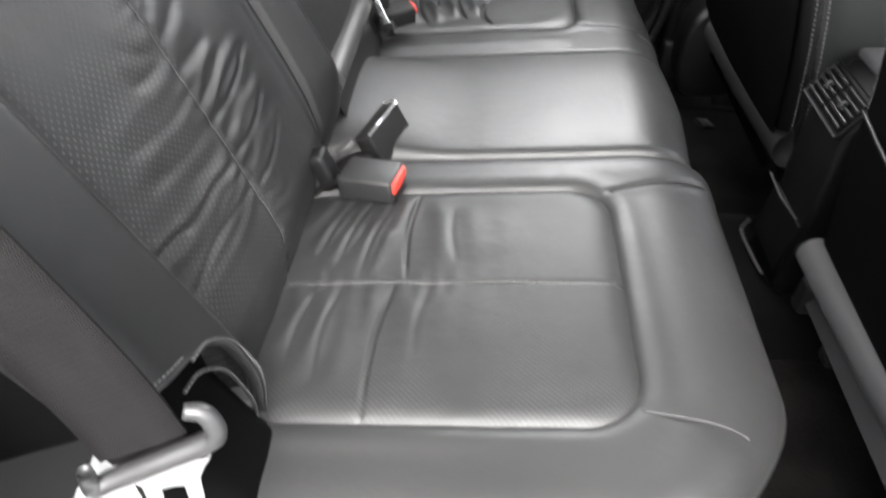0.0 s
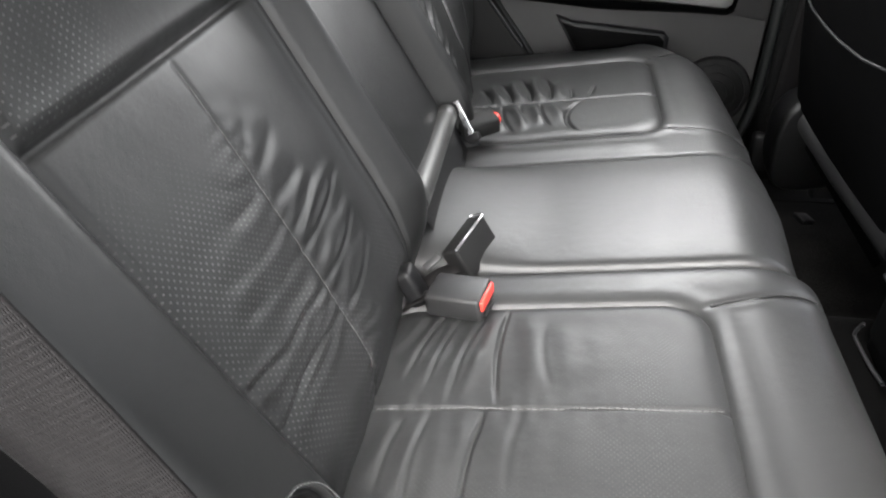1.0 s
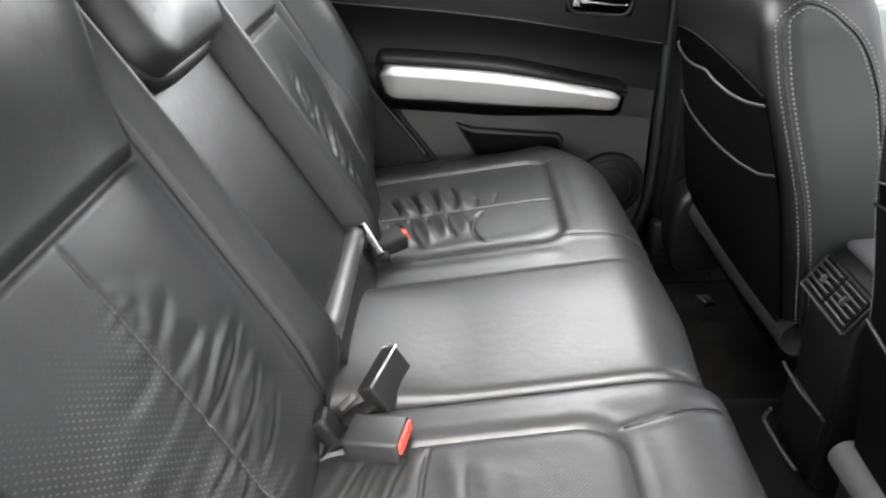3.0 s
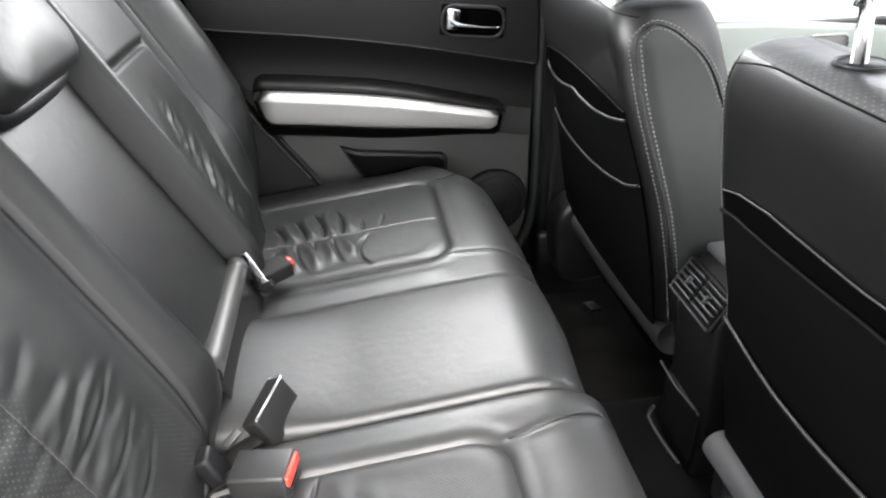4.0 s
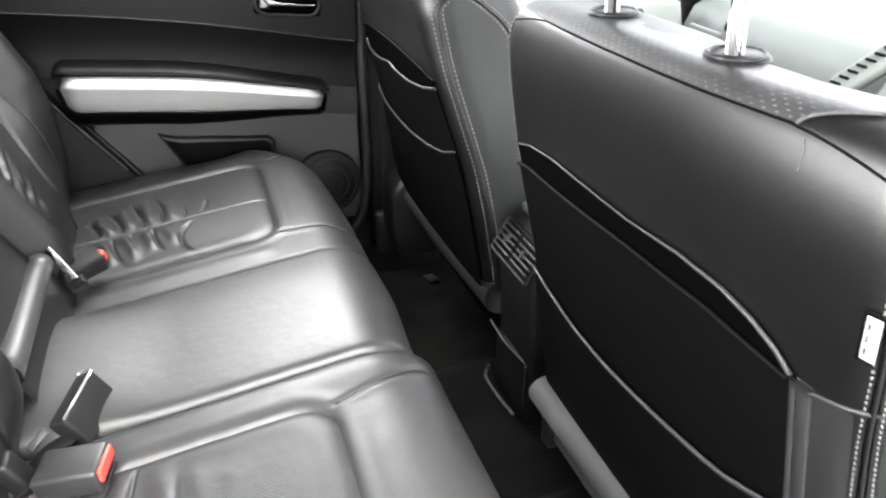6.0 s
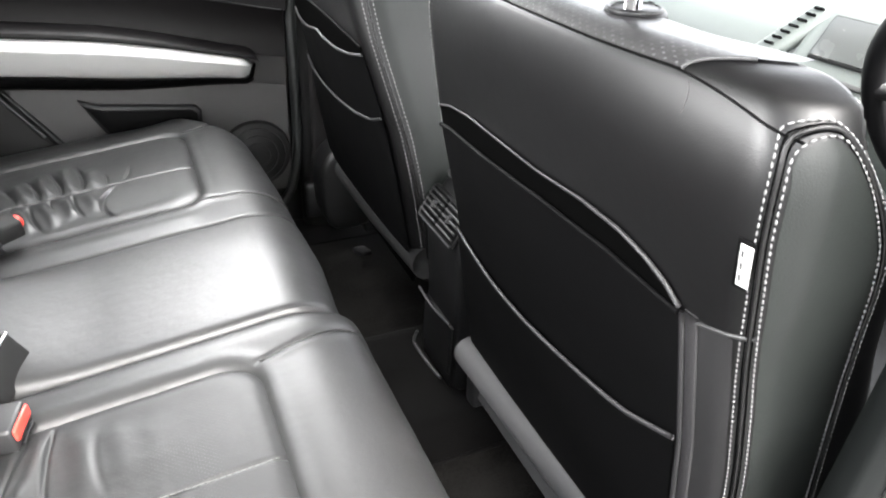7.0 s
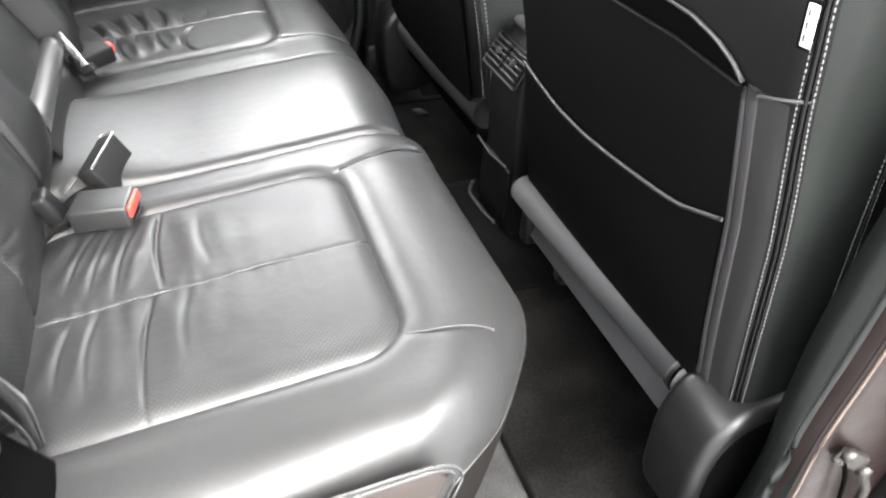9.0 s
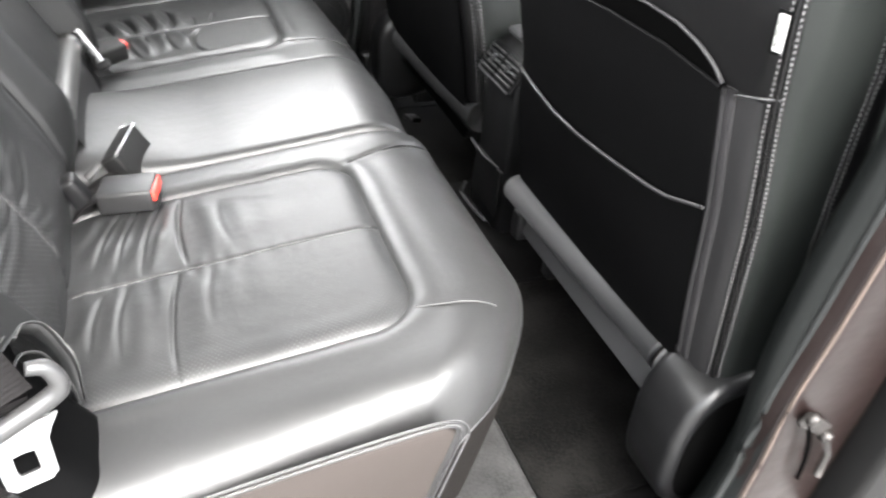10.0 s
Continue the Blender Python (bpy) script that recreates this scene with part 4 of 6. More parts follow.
def front_seat(inner, outer, group, label, is_near):
    """A front seat seen from behind. inner(z) is its side towards the car's middle, outer(z) the side towards the door."""
    seat = thing("car_seat", label, "car seat", group)
    deep = 0.026 if is_near else 0.055
    top0 = 0.735 if is_near else 0.714           # where the rounded top begins
    low_r, high_r = (0.030, 0.032) if is_near else (0.040, 0.046)
    n = 264

    def dome(deg):
        """Height and inset of the rounded top, round from the back (0) to level (90)."""
        a, bend = radians(min(deg, 90)), math.sin(radians(46))
        rise = 0.080 * min(math.sin(a), bend) + 0.0105 * max(0.0, (math.sin(a) - bend) / (1 - bend))
        return top0 + rise, 0.055 * (1 - math.cos(a))
    DOME = [dome(d) for d in range(0, 91, 2)]

    def inset_at(z):
        return float(np.interp(z, [q[0] for q in DOME], [q[1] for q in DOME]))

    def depth_at(z):
        return 0.125 - 0.02 * step(0.4, 0.8, z) + deep * (1 - (0.75 * step(0.64, 0.80, z) if is_near else 0.0))

    def round_at(z, inset=None):
        """Rounding of the upright corners."""
        inset = inset_at(z) if inset is None else inset
        return min(low_r + (high_r - low_r) * step(0.62, 0.76, z), (depth_at(z) - 1.5 * inset) * 0.45)

    def roll_off(y, z):
        """The near seat's shoulder rounds off broadly by the door."""
        return 0.009 * step(-0.46, -0.645, y) * min(1.0, max(0.0, (z - 0.68) / 0.11)) ** 2 if is_near else 0.0

    def droop(v, y, z):
        """The front of the near seat's top falls away towards the door."""
        k = step(-0.2, 1.0, v) * step(-0.36, -0.62, y) if is_near else 0.0
        return 0.026 * k * step(0.66, 0.80, z), 0.022 * k * step(0.70, 0.80, z)

    def span(z):
        """Middle and half width at height z."""
        p, q = inner(z), outer(z)
        return (p + q) / 2, abs(p - q) / 2
    levels = [(z, 0.0) for z in np.linspace(0.235, top0, 42)]
    for k in range(1, 19):
        levels.append(dome(90 * k / 18))
    verts = []
    for z, inset in levels:
        depth = depth_at(z)
        cy, hw = span(z)
        w = hw - inset * 0.85
        x0 = seat_x(z) + inset * 0.75
        x1 = seat_x(z) + depth - inset * 0.75
        r = round_at(z, inset)
        cx, hx = (x0 + x1) / 2, (x1 - x0) / 2
        ring = []
        per = round_outline(-w, -hx, w, hx, r, 8)
        # even spacing round the loop
        per = per + [per[0]]
        cum = [0.0]
        for p, q in zip(per, per[1:]):
            cum.append(cum[-1] + math.hypot(q[0] - p[0], q[1] - p[1]))
        for k in range(n):
            s = cum[-1] * k / n
            ring.append((float(np.interp(s, cum, [p[0] for p in per])), float(np.interp(s, cum, [p[1] for p in per]))))
        for u, v in ring:
            bulge = (0.014 * (1 - (u / w) ** 2) * step(0.2, 0.4, z) - roll_off(cy + u, z)) if v < 0 else 0.0
            dx, dz = droop(v / hx, cy + u, z)
            verts.append((cx + v - bulge - dx, cy + u, z - dz))
    faces = grid_faces(len(levels), n, wrap=True)
    cy, hw = span(top0 + 0.03)
    lo, hi = cy - hw, cy + hw
    y_in, y_out = inner(0.28), outer(0.28)
    top = len(verts)
    verts.append((seat_x(0.80) + 0.055, cy, top0 + 0.0692))
    last = (len(levels) - 1) * n
    for k in range(n):
        faces.append((last + k, top, last + (k + 1) % n))
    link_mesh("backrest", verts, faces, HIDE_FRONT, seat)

    def rear(y, z, off=0.0):
        mid, half = span(z)
        w = half - inset_at(z) * 0.85
        u = min(1.0, abs(y - mid) / w)
        d = max(0.0, w - abs(y - mid))
        R = round_at(z)
        fall = R - math.sqrt(max(0.0, R ** 2 - (R - d) ** 2)) if d < R else 0.0
        return Vector((seat_x(z) + inset_at(z) * 0.75 - 0.014 * (1 - u * u) * step(0.2, 0.4, z) + roll_off(y, z) + fall - off, y, z))

    def corner(z, s2, back_from, off):
        """A place on the upright rounded corner, so far back from the flank."""
        mid, half = span(z)
        y = mid + s2 * (half - inset_at(z) * 0.85 - back_from)
        deg = math.degrees(math.asin(max(0.0, 1 - back_from / round_at(z))))
        p = rear(y, z)
        return p + Vector((-math.cos(radians(deg)), s2 * math.sin(radians(deg)), 0)) * off

    def from_edge(z):
        """How far the two stitch rows stand in from the flank."""
        if is_near:
            k = step(0.56, 0.72, z)
            return 0.0145 + 0.0045 * k, 0.0062 + 0.0058 * k
        return 0.0112, 0.0029

    def corner_x(z, s2, back_from):
        mid, half = span(z)
        R = round_at(z)
        edge = mid + s2 * (half - inset_at(z) * 0.85)
        return seat_x(z) + inset_at(z) * 0.75 + roll_off(edge, z) + R - math.sqrt(max(0.0, R ** 2 - (R - back_from) ** 2))

    def flank(x, z, s2, off=0.0008):
        """A place on the rounded side of the backrest."""
        mid, half = span(z)
        z1, x1 = z, x
        for _ in range(4):
            near_x = seat_x(z1) + inset_at(z1) * 0.75
            hx = (depth_at(z1) - 1.5 * inset_at(z1)) / 2
            dx, dz = droop((x1 - near_x - hx) / hx, mid + s2 * half, z1)
            z1, x1 = min(z + dz, DOME[-1][0]), x + dx
        inset, R = inset_at(z1), round_at(z1)
        w = half - inset * 0.85
        x0 = seat_x(z1) + inset * 0.75 + roll_off(mid + s2 * w, z1)
        d = min(R - 0.0005, max(0.0, x0 + R - x1))
        side = w - R + math.sqrt(R ** 2 - d * d)
        x = max(x, x0 + 0.0005) - 0.014 * (1 - (side / w) ** 2) - (off if d > 0.5 * R else 0.0)
        return Vector((x, mid + s2 * (side + off), z + 0.9 * off * min(1.0, inset / 0.015)))

    sgn = 1 if y_in > y_out else -1
    b = y_out + sgn * (0.060 if is_near else 0.032)        # pocket's outer side

    def across(f, z):
        a = inner(z) - sgn * 0.030
        return a + (b - a) * f

    def panel(name, top, bottom, off, mat, plabel, sag, hem=None):
        rows, nu, nv = [], 40, 16
        for i in range(nu):
            f = i / (nu - 1)
            for j in range(nv):
                g = j / (nv - 1)
                z = top(f) + (bottom(f) - top(f)) * g
                y = across(f, z)
                puff = off + sag * math.sin(math.pi * f) * (1 - g) ** 2
                rows.append(rear(y, z, puff))
        link_mesh(name, rows, grid_faces(nu, nv, flip=sgn < 0), mat, seat, plabel)
        tube("pocket_hem", [rear(across(f, top(f)), top(f), off + sag * math.sin(math.pi * f) + 0.001) for f in np.linspace(0, 1, 60)], 0.0023, hem or PIPE, seat, "turned leather pocket hem")

    if is_near:
        arch = lambda f: float(np.interp(f, [0, 0.1, 0.25, 0.42, 0.58, 0.74, 0.85, 0.92, 0.97, 1.0], [0.640, 0.654, 0.663, 0.664, 0.664, 0.668, 0.665, 0.657, 0.646, 0.634]))
        line1 = lambda f: float(np.interp(f, [0, 0.1, 0.42, 0.6, 0.82, 1.0], [0.615, 0.624, 0.635, 0.640, 0.640, 0.630]))
        line2 = lambda f: float(np.interp(f, [0, 0.14, 0.3, 0.46, 0.6, 0.72, 0.82, 0.88, 1.0], [0.470, 0.466, 0.462, 0.464, 0.469, 0.474, 0.478, 0.482, 0.500]))
        # hem of the upper cover, and a near-black sheet as the mouth's shade
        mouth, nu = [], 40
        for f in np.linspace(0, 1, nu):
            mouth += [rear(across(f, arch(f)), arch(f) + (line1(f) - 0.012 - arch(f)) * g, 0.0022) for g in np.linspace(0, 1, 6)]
        link_mesh("pocket_mouth", mouth, grid_faces(nu, 6, flip=sgn < 0), VOID, seat, "near-black sheet for the shade in the pocket's mouth")
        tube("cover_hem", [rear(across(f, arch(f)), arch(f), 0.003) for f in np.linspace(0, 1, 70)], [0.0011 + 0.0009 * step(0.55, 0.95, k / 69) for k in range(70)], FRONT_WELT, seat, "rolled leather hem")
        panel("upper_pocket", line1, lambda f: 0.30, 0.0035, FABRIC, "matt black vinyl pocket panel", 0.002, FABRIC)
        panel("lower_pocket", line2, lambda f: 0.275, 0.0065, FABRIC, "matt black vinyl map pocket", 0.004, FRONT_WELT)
        # welted strip beside the pockets
        for off in (0.0, 0.0125):
            yy = b + sgn * (0.003 - off)
            tube("strip_welt", [rear(yy, z, 0.0005) for z in np.linspace(0.630 + 0.3 * off, 0.272, 30)], 0.0068, FRONT_WELT, seat, "flat grey welt", flat=0.28, up=Vector((1, 0, 0)))
        strip = []
        for z in np.linspace(0.634, 0.285, 30):
            strip += [rear(y, z, 0.0006) for y in np.linspace(b - sgn * 0.015, y_out + sgn * 0.0165, 6)]
        link_mesh("edge_strip", strip, grid_faces(30, 6), FRONT_STRIP, seat, "dark grey vinyl strip beside the pockets")
        tube("cross_seam", [rear(y, 0.628 + 0.014 * k / 9, 0.0008) for k, y in enumerate(np.linspace(b - sgn * 0.012, y_out + sgn * 0.004, 10))], 0.0016, PIPE, seat)
        tube("scratch", [rear(-0.5660, 0.7875, 0.0002), rear(-0.5695, 0.782, 0.0002), rear(-0.5705, 0.775, 0.0002), rear(-0.5700, 0.770, 0.0002)], 0.00035, FRONT_WELT, seat)
    else:
        scallop = lambda f: float(np.interp(f, [0, 0.12, 0.26, 0.42, 0.47, 0.52, 0.66, 0.82, 0.92, 1.0], [0.617, 0.606, 0.600, 0.602, 0.608, 0.606, 0.595, 0.588, 0.588, 0.598]))
        line2 = lambda f: float(np.interp(f, [0, 0.10, 0.25, 0.45, 0.65, 0.85, 1.0], [0.524, 0.508, 0.497, 0.491, 0.489, 0.488, 0.500]))
        arch = lambda f: 0.628 + 0.024 * math.sin(math.pi * f) ** 0.8
        # near-black sheet as the shade inside this pocket's mouth
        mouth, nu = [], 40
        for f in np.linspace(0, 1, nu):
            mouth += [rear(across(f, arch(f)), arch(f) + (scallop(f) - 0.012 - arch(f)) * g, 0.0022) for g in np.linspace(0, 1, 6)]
        link_mesh("pocket_mouth", mouth, grid_faces(nu, 6, flip=sgn < 0), VOID, seat, "near-black sheet for the shade in the pocket's mouth")
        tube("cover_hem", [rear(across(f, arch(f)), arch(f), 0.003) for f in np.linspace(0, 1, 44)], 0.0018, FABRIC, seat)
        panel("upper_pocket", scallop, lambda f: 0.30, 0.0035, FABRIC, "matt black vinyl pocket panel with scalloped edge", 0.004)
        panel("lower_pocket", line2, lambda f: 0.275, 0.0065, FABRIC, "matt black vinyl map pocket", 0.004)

    # double row of stitches along the side panel's edge, up the back and over the top
    if is_near:
        over = [(0.634, 0.763), (0.637, 0.772), (0.642, 0.779), (0.649, 0.784), (0.658, 0.787), (0.668, 0.785), (0.688, 0.766), (0.706, 0.742), (0.722, 0.720), (0.736, 0.690), (0.756, 0.60), (0.800, 0.30)]
        under = [(0.641, 0.755), (0.644, 0.764), (0.648, 0.772), (0.654, 0.777), (0.662, 0.7795), (0.672, 0.776), (0.688, 0.758), (0.704, 0.735), (0.718, 0.712), (0.729, 0.685), (0.748, 0.60), (0.790, 0.30)]
    else:
        over = [(0.652, 0.730), (0.659, 0.742), (0.670, 0.752), (0.685, 0.757), (0.703, 0.753), (0.720, 0.745), (0.738, 0.731), (0.757, 0.715), (0.775, 0.690), (0.788, 0.66), (0.800, 0.60), (0.840, 0.30)]
        under = [(0.660, 0.722), (0.666, 0.734), (0.676, 0.743), (0.686, 0.747), (0.700, 0.744), (0.715, 0.736), (0.731, 0.723), (0.749, 0.707), (0.766, 0.682), (0.779, 0.65), (0.791, 0.60), (0.831, 0.30)]
    peak = max(range(12), key=lambda k: under[k][1])
    for s2 in (1, -1):
        rear_line = [corner(z, s2, from_edge(z)[0], 0.0008) for z in np.linspace(0.285, over[0][1] - 0.008, 60)]
        side_line = [corner(z, s2, from_edge(z)[1], 0.0006) for z in np.linspace(0.285, under[0][1] - 0.010, 60)]
        rear_line += [flank(max(p.x, corner_x(p.z, s2, from_edge(p.z)[0])), p.z, s2) for p in smooth_line([(x, 0, z) for x, z in over], 70)]
        side_line += [flank(max(p.x, corner_x(p.z, s2, from_edge(p.z)[1])), p.z, s2) for p in smooth_line([(x, 0, z) for x, z in under], 70)]
        for row in (rear_line, side_line):
            for _ in range(5 if is_near else 0):
                row[1:-1] = [(p + 2 * q + r) / 4 + Vector((-0.00012, s2 * 0.00012, 0.00012)) for p, q, r in zip(row, row[1:], row[2:])]
            stitching("stitching", row, THREAD, seat, length=0.0036 if is_near else 0.0042, gap=0.0016 if is_near else 0.0026, r=0.00062 if is_near else 0.00075)
        mids = [p.lerp(q, 0.5) for p, q in zip(rear_line, side_line)]
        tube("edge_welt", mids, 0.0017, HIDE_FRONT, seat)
        if is_near:
            for f in (0.30, 0.70):
                tube("seam_line", [p.lerp(q, f) for p, q in zip(rear_line, side_line)], 0.0006, VOID, seat)
        skin, nz = [], 60
        climb, fall = under[:peak + 1], under[peak:][::-1]
        for z in np.linspace(0.285, under[peak][1] - 0.001, nz):
            if z < under[0][1]:
                xa = corner_x(z, s2, from_edge(z)[1]) + 0.002
            else:
                xa = max(float(np.interp(z, [q[1] for q in climb], [q[0] for q in climb])), corner_x(z, s2, from_edge(z)[1])) + 0.001
            xb = max(xa + 0.0005, float(np.interp(z, [q[1] for q in fall], [q[0] for q in fall])) - 0.001)
            skin += [flank(xa + (xb - xa) * k / 9, z, s2, 0.0005) for k in range(10)]
        link_mesh("side_panel", skin, grid_faces(nz, 10, flip=s2 > 0), SIDE_VINYL, seat, "smooth dark grey vinyl side panel")

    # perforated strip on the shoulder between two curved seams
    def shoulder(y, deg, lift):
        a = radians(min(deg, 88))
        p = rear(y, dome(min(deg, 88))[0], lift * math.cos(a))
        return p + Vector((max(0.0, deg - 88) * 0.0008, 0, lift * math.sin(a)))

    def strip_half(deg):
        return hw - 0.102 + 0.042 * math.sin(min(1.0, max(0.0, (deg - 47) / 60)) * 1.57) ** 2

    def seam_deg(y):
        return 46 - (17 if is_near else 11) * max(0.0, (0.110 - hw + abs(y - cy)) / 0.100) ** 1.4
    rows, uvs, nu, nv = [], [], 44, 14
    for i in range(nu):
        f = i / (nu - 1)
        for j in range(nv):
            deg = 47 + 74 * j / (nv - 1)
            toward = 1 if y_out > cy else -1
            y = cy + toward * (strip_half(deg) * f - (hw - 0.050) * (1 - f))
            p = shoulder(y, deg, 0.0016)
            dip = 0.004 * (bell(y - cy - 0.045, 0.03) + bell(y - cy + 0.125, 0.03)) * step(80, 120, deg)
            rows.append(p - Vector((0, 0, dip * 0.3)))
            uvs.append((y, deg * 0.0009))
    link_mesh("shoulder_strip", rows, grid_faces(nu, nv, flip=False), HIDE_FRONT_DOT, seat, "perforated black leather shoulder strip", uvs=uvs)
    tube("top_seam", [shoulder(y, seam_deg(y), 0.0002) for y in np.linspace(lo + 0.0145, hi - 0.0145, 80)], 0.0009, FABRIC, seat)
    for s2 in (1 if y_out > cy else -1,):
        arc = [shoulder(cy + s2 * (strip_half(d) + 0.0005), d, 0.0014) for d in np.linspace(46, 84, 24)]
        tube("curved_seam", arc, 0.0013, ROLL, seat)
    # headrest posts in their collars
    for dy in (-0.0805, 0.0805):
        px, py = seat_x(0.80) + 0.046, cy + dy + (0.024 if is_near else -0.024)
        bm = bmesh.new()
        bmesh.ops.create_cone(bm, cap_ends=True, segments=28, radius1=0.026, radius2=0.023, depth=0.008)
        bmesh.ops.bevel(bm, geom=list(bm.edges), offset=0.002, segments=2, affect="EDGES")
        bm.transform(pose(px, py, top0 + 0.068, 0, -3, 0))
        col = part("collar", bm, PLASTIC, seat, "black plastic headrest collar")
        tube("collar_ring", [Vector((px + 0.0195 * math.cos(q), py + 0.0195 * math.sin(q), top0 + 0.0715)) for q in np.linspace(0, 2 * math.pi, 25)], 0.0022, PLASTIC, col)
        tube("headrest_post", [(px, py, top0 + 0.060), (px - 0.008, py, top0 + 0.135), (px - 0.020, py, top0 + 0.235)], 0.0062, CHROME, seat, "polished chrome headrest post", sides=16)
        for k in range(4):
            zz = top0 + 0.118 + 0.020 * k
            tube("notch", [(px - 0.0145 - 0.0023 * k, py - 0.003, zz), (px - 0.0145 - 0.0023 * k, py + 0.003, zz)], 0.0028, PLASTIC, seat, "dark locking notch")
    # padded headrest, carried by the posts
    bm = rounded_box((0.10, 0.27, 0.17), 0.045, 6)
    bm.transform(pose(seat_x(0.80) + 0.015, cy + (0.024 if is_near else -0.024), top0 + 0.310, 0, -10, 0))
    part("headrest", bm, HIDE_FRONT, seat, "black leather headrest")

    # roll at the foot of the back, its flange, and the cushion in front
    tz, tx = 0.252, 0.712
    if is_near:
        roll = [(tx, -0.146, tz - 0.002), (tx + 0.004, -0.38, tz + 0.001), (tx + 0.010, y_out + sgn * 0.084, tz + 0.005)]
    else:
        tx, tz = 0.733, 0.262
        roll = [(tx + 0.004, 0.066, tz + 0.012), (tx, 0.30, tz), (tx + 0.004, y_out + sgn * 0.084, tz - 0.010)]
    # far seat's roll is coloured darker, for its dim footwell
    tube("foot_roll", roll, 0.0235 if is_near else 0.031, ROLL if is_near else BUCKLE, seat, "vinyl roll along the seat foot", sides=20)
    tube("roll_end_ring", [(tx + 0.0095, y_out + sgn * 0.090, roll[2][2]), (tx + 0.010, y_out + sgn * 0.082, roll[2][2])], 0.0250, PLASTIC, seat, sides=20)
    tube("roll_end_ring", [(tx + 0.010, y_out + sgn * 0.078, roll[2][2]), (tx + 0.0105, y_out + sgn * 0.071, roll[2][2])], 0.0255, ROLL, seat, sides=20)
    # far flange is coloured near black to sink into the footwell's shade
    box("flange", (0.005, abs(y_in - y_out) - 0.10, 0.036), pose(tx + 0.013, cy + sgn * 0.012, tz - 0.056, 0, 24, 0), ROLL if is_near else VOID, seat, "painted steel flange", r=0.002)
    bm = rounded_box((0.46, abs(y_in - y_out), 0.12), 0.045, 5)
    bm.transform(pose(1.01, cy, 0.285, 0, -6, 0))
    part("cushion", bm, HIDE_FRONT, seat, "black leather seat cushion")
    for yy in (y_in - sgn * 0.05, y_out + sgn * 0.05):
        box("rail", (0.36, 0.030, 0.035), pose(0.96, yy, 0.085), PLASTIC_DULL, seat, "black seat rail cover", r=0.006)
        box("leg", (0.045, 0.024, 0.16), pose(0.80, yy, 0.160), PLASTIC_DULL, seat, r=0.006)
        box("leg", (0.045, 0.024, 0.16), pose(1.10, yy, 0.160), PLASTIC_DULL, seat, r=0.006)
    if not is_near:
        # steel clip and bolt low on the seat frame
        box("clip", (0.010, 0.016, 0.012), pose(0.744, 0.570, 0.128, 0, 20, 15), DULL_STEEL, seat, "dull steel clip", r=0.002)
        box("clip", (0.008, 0.012, 0.010), pose(0.752, 0.497, 0.194, 0, 30, 0), DULL_STEEL, seat, "dull steel clip", r=0.002)
        box("rail_foot", (0.030, 0.034, 0.012), pose(0.742, 0.470, 0.074, 0, 12, 20), PLASTIC, seat, "black rail foot", r=0.003)
    if is_near:
        bm = rounded_box((0.085, 0.030, 0.055), 0.008, 3)
        bm.transform(pose(0.752, y_in - sgn * 0.035, 0.185))
        part("rail_cap", bm, PLASTIC, seat, "glossy black rail end cap")

    # recliner cover on the door side
    out = smooth_line([(0.676, 0.215), (0.684, 0.256), (0.706, 0.286), (0.750, 0.301), (0.820, 0.303), (0.890, 0.286), (0.915, 0.240), (0.905, 0.180), (0.860, 0.120), (0.780, 0.090), (0.710, 0.090), (0.682, 0.130), (0.676, 0.205)], 52)[:-1]
    w0, w1 = (y_out + sgn * 0.070, y_out - sgn * 0.016)
    prism("recliner_cover", [(p[0], p[1]) for p in out], "y", min(w0, w1), max(w0, w1), GLOSS, seat, "glossy black recliner cover", r=0.013, seg=5)
    # near-black plate puts shade on the cover's outer face
    plate = [((p[0] - 0.790) * 0.86 + 0.793, (p[1] - 0.200) * 0.86 + 0.197) for p in out]
    prism("unlit_side_plate", plate, "y", w1 - 0.002, w1 + 0.003, VOID, seat, "near-black plate for the unlit side of the cover", r=0.002)
    return seat


near_front = front_seat(lambda z: -0.128 - 0.014 * step(0.58, 0.76, z), lambda z: -0.650 - 0.009 * step(0.58, 0.70, z),
                        "front seats", "black leather front seat with map pockets and chrome headrest posts", True)
far_front = front_seat(lambda z: 0.060 + 0.088 * step(0.38, 0.78, z), lambda z: 0.628,
                       "front seats", "black leather front seat with scalloped back pockets", False)

tag = thing("seat_tag", "small white woven label sewn into the seat edge", "label")
m = pose(0.6395, -0.6365, 0.696, 0, -11, 14)
box("tag_backing", (0.0012, 0.012, 0.037), m, FABRIC, tag, "black tag backing", r=0.0006)
box("tag_face", (0.0012, 0.0085, 0.031), m @ pose(-0.0012, -0.001, 0), LABEL_WHITE, tag, r=0.0006)
for k in range(3):
    box("tag_mark", (0.0006, 0.0016, 0.005), m @ pose(-0.0019, 0.001, -0.009 + 0.009 * k), ROLL, tag, r=0.0003)


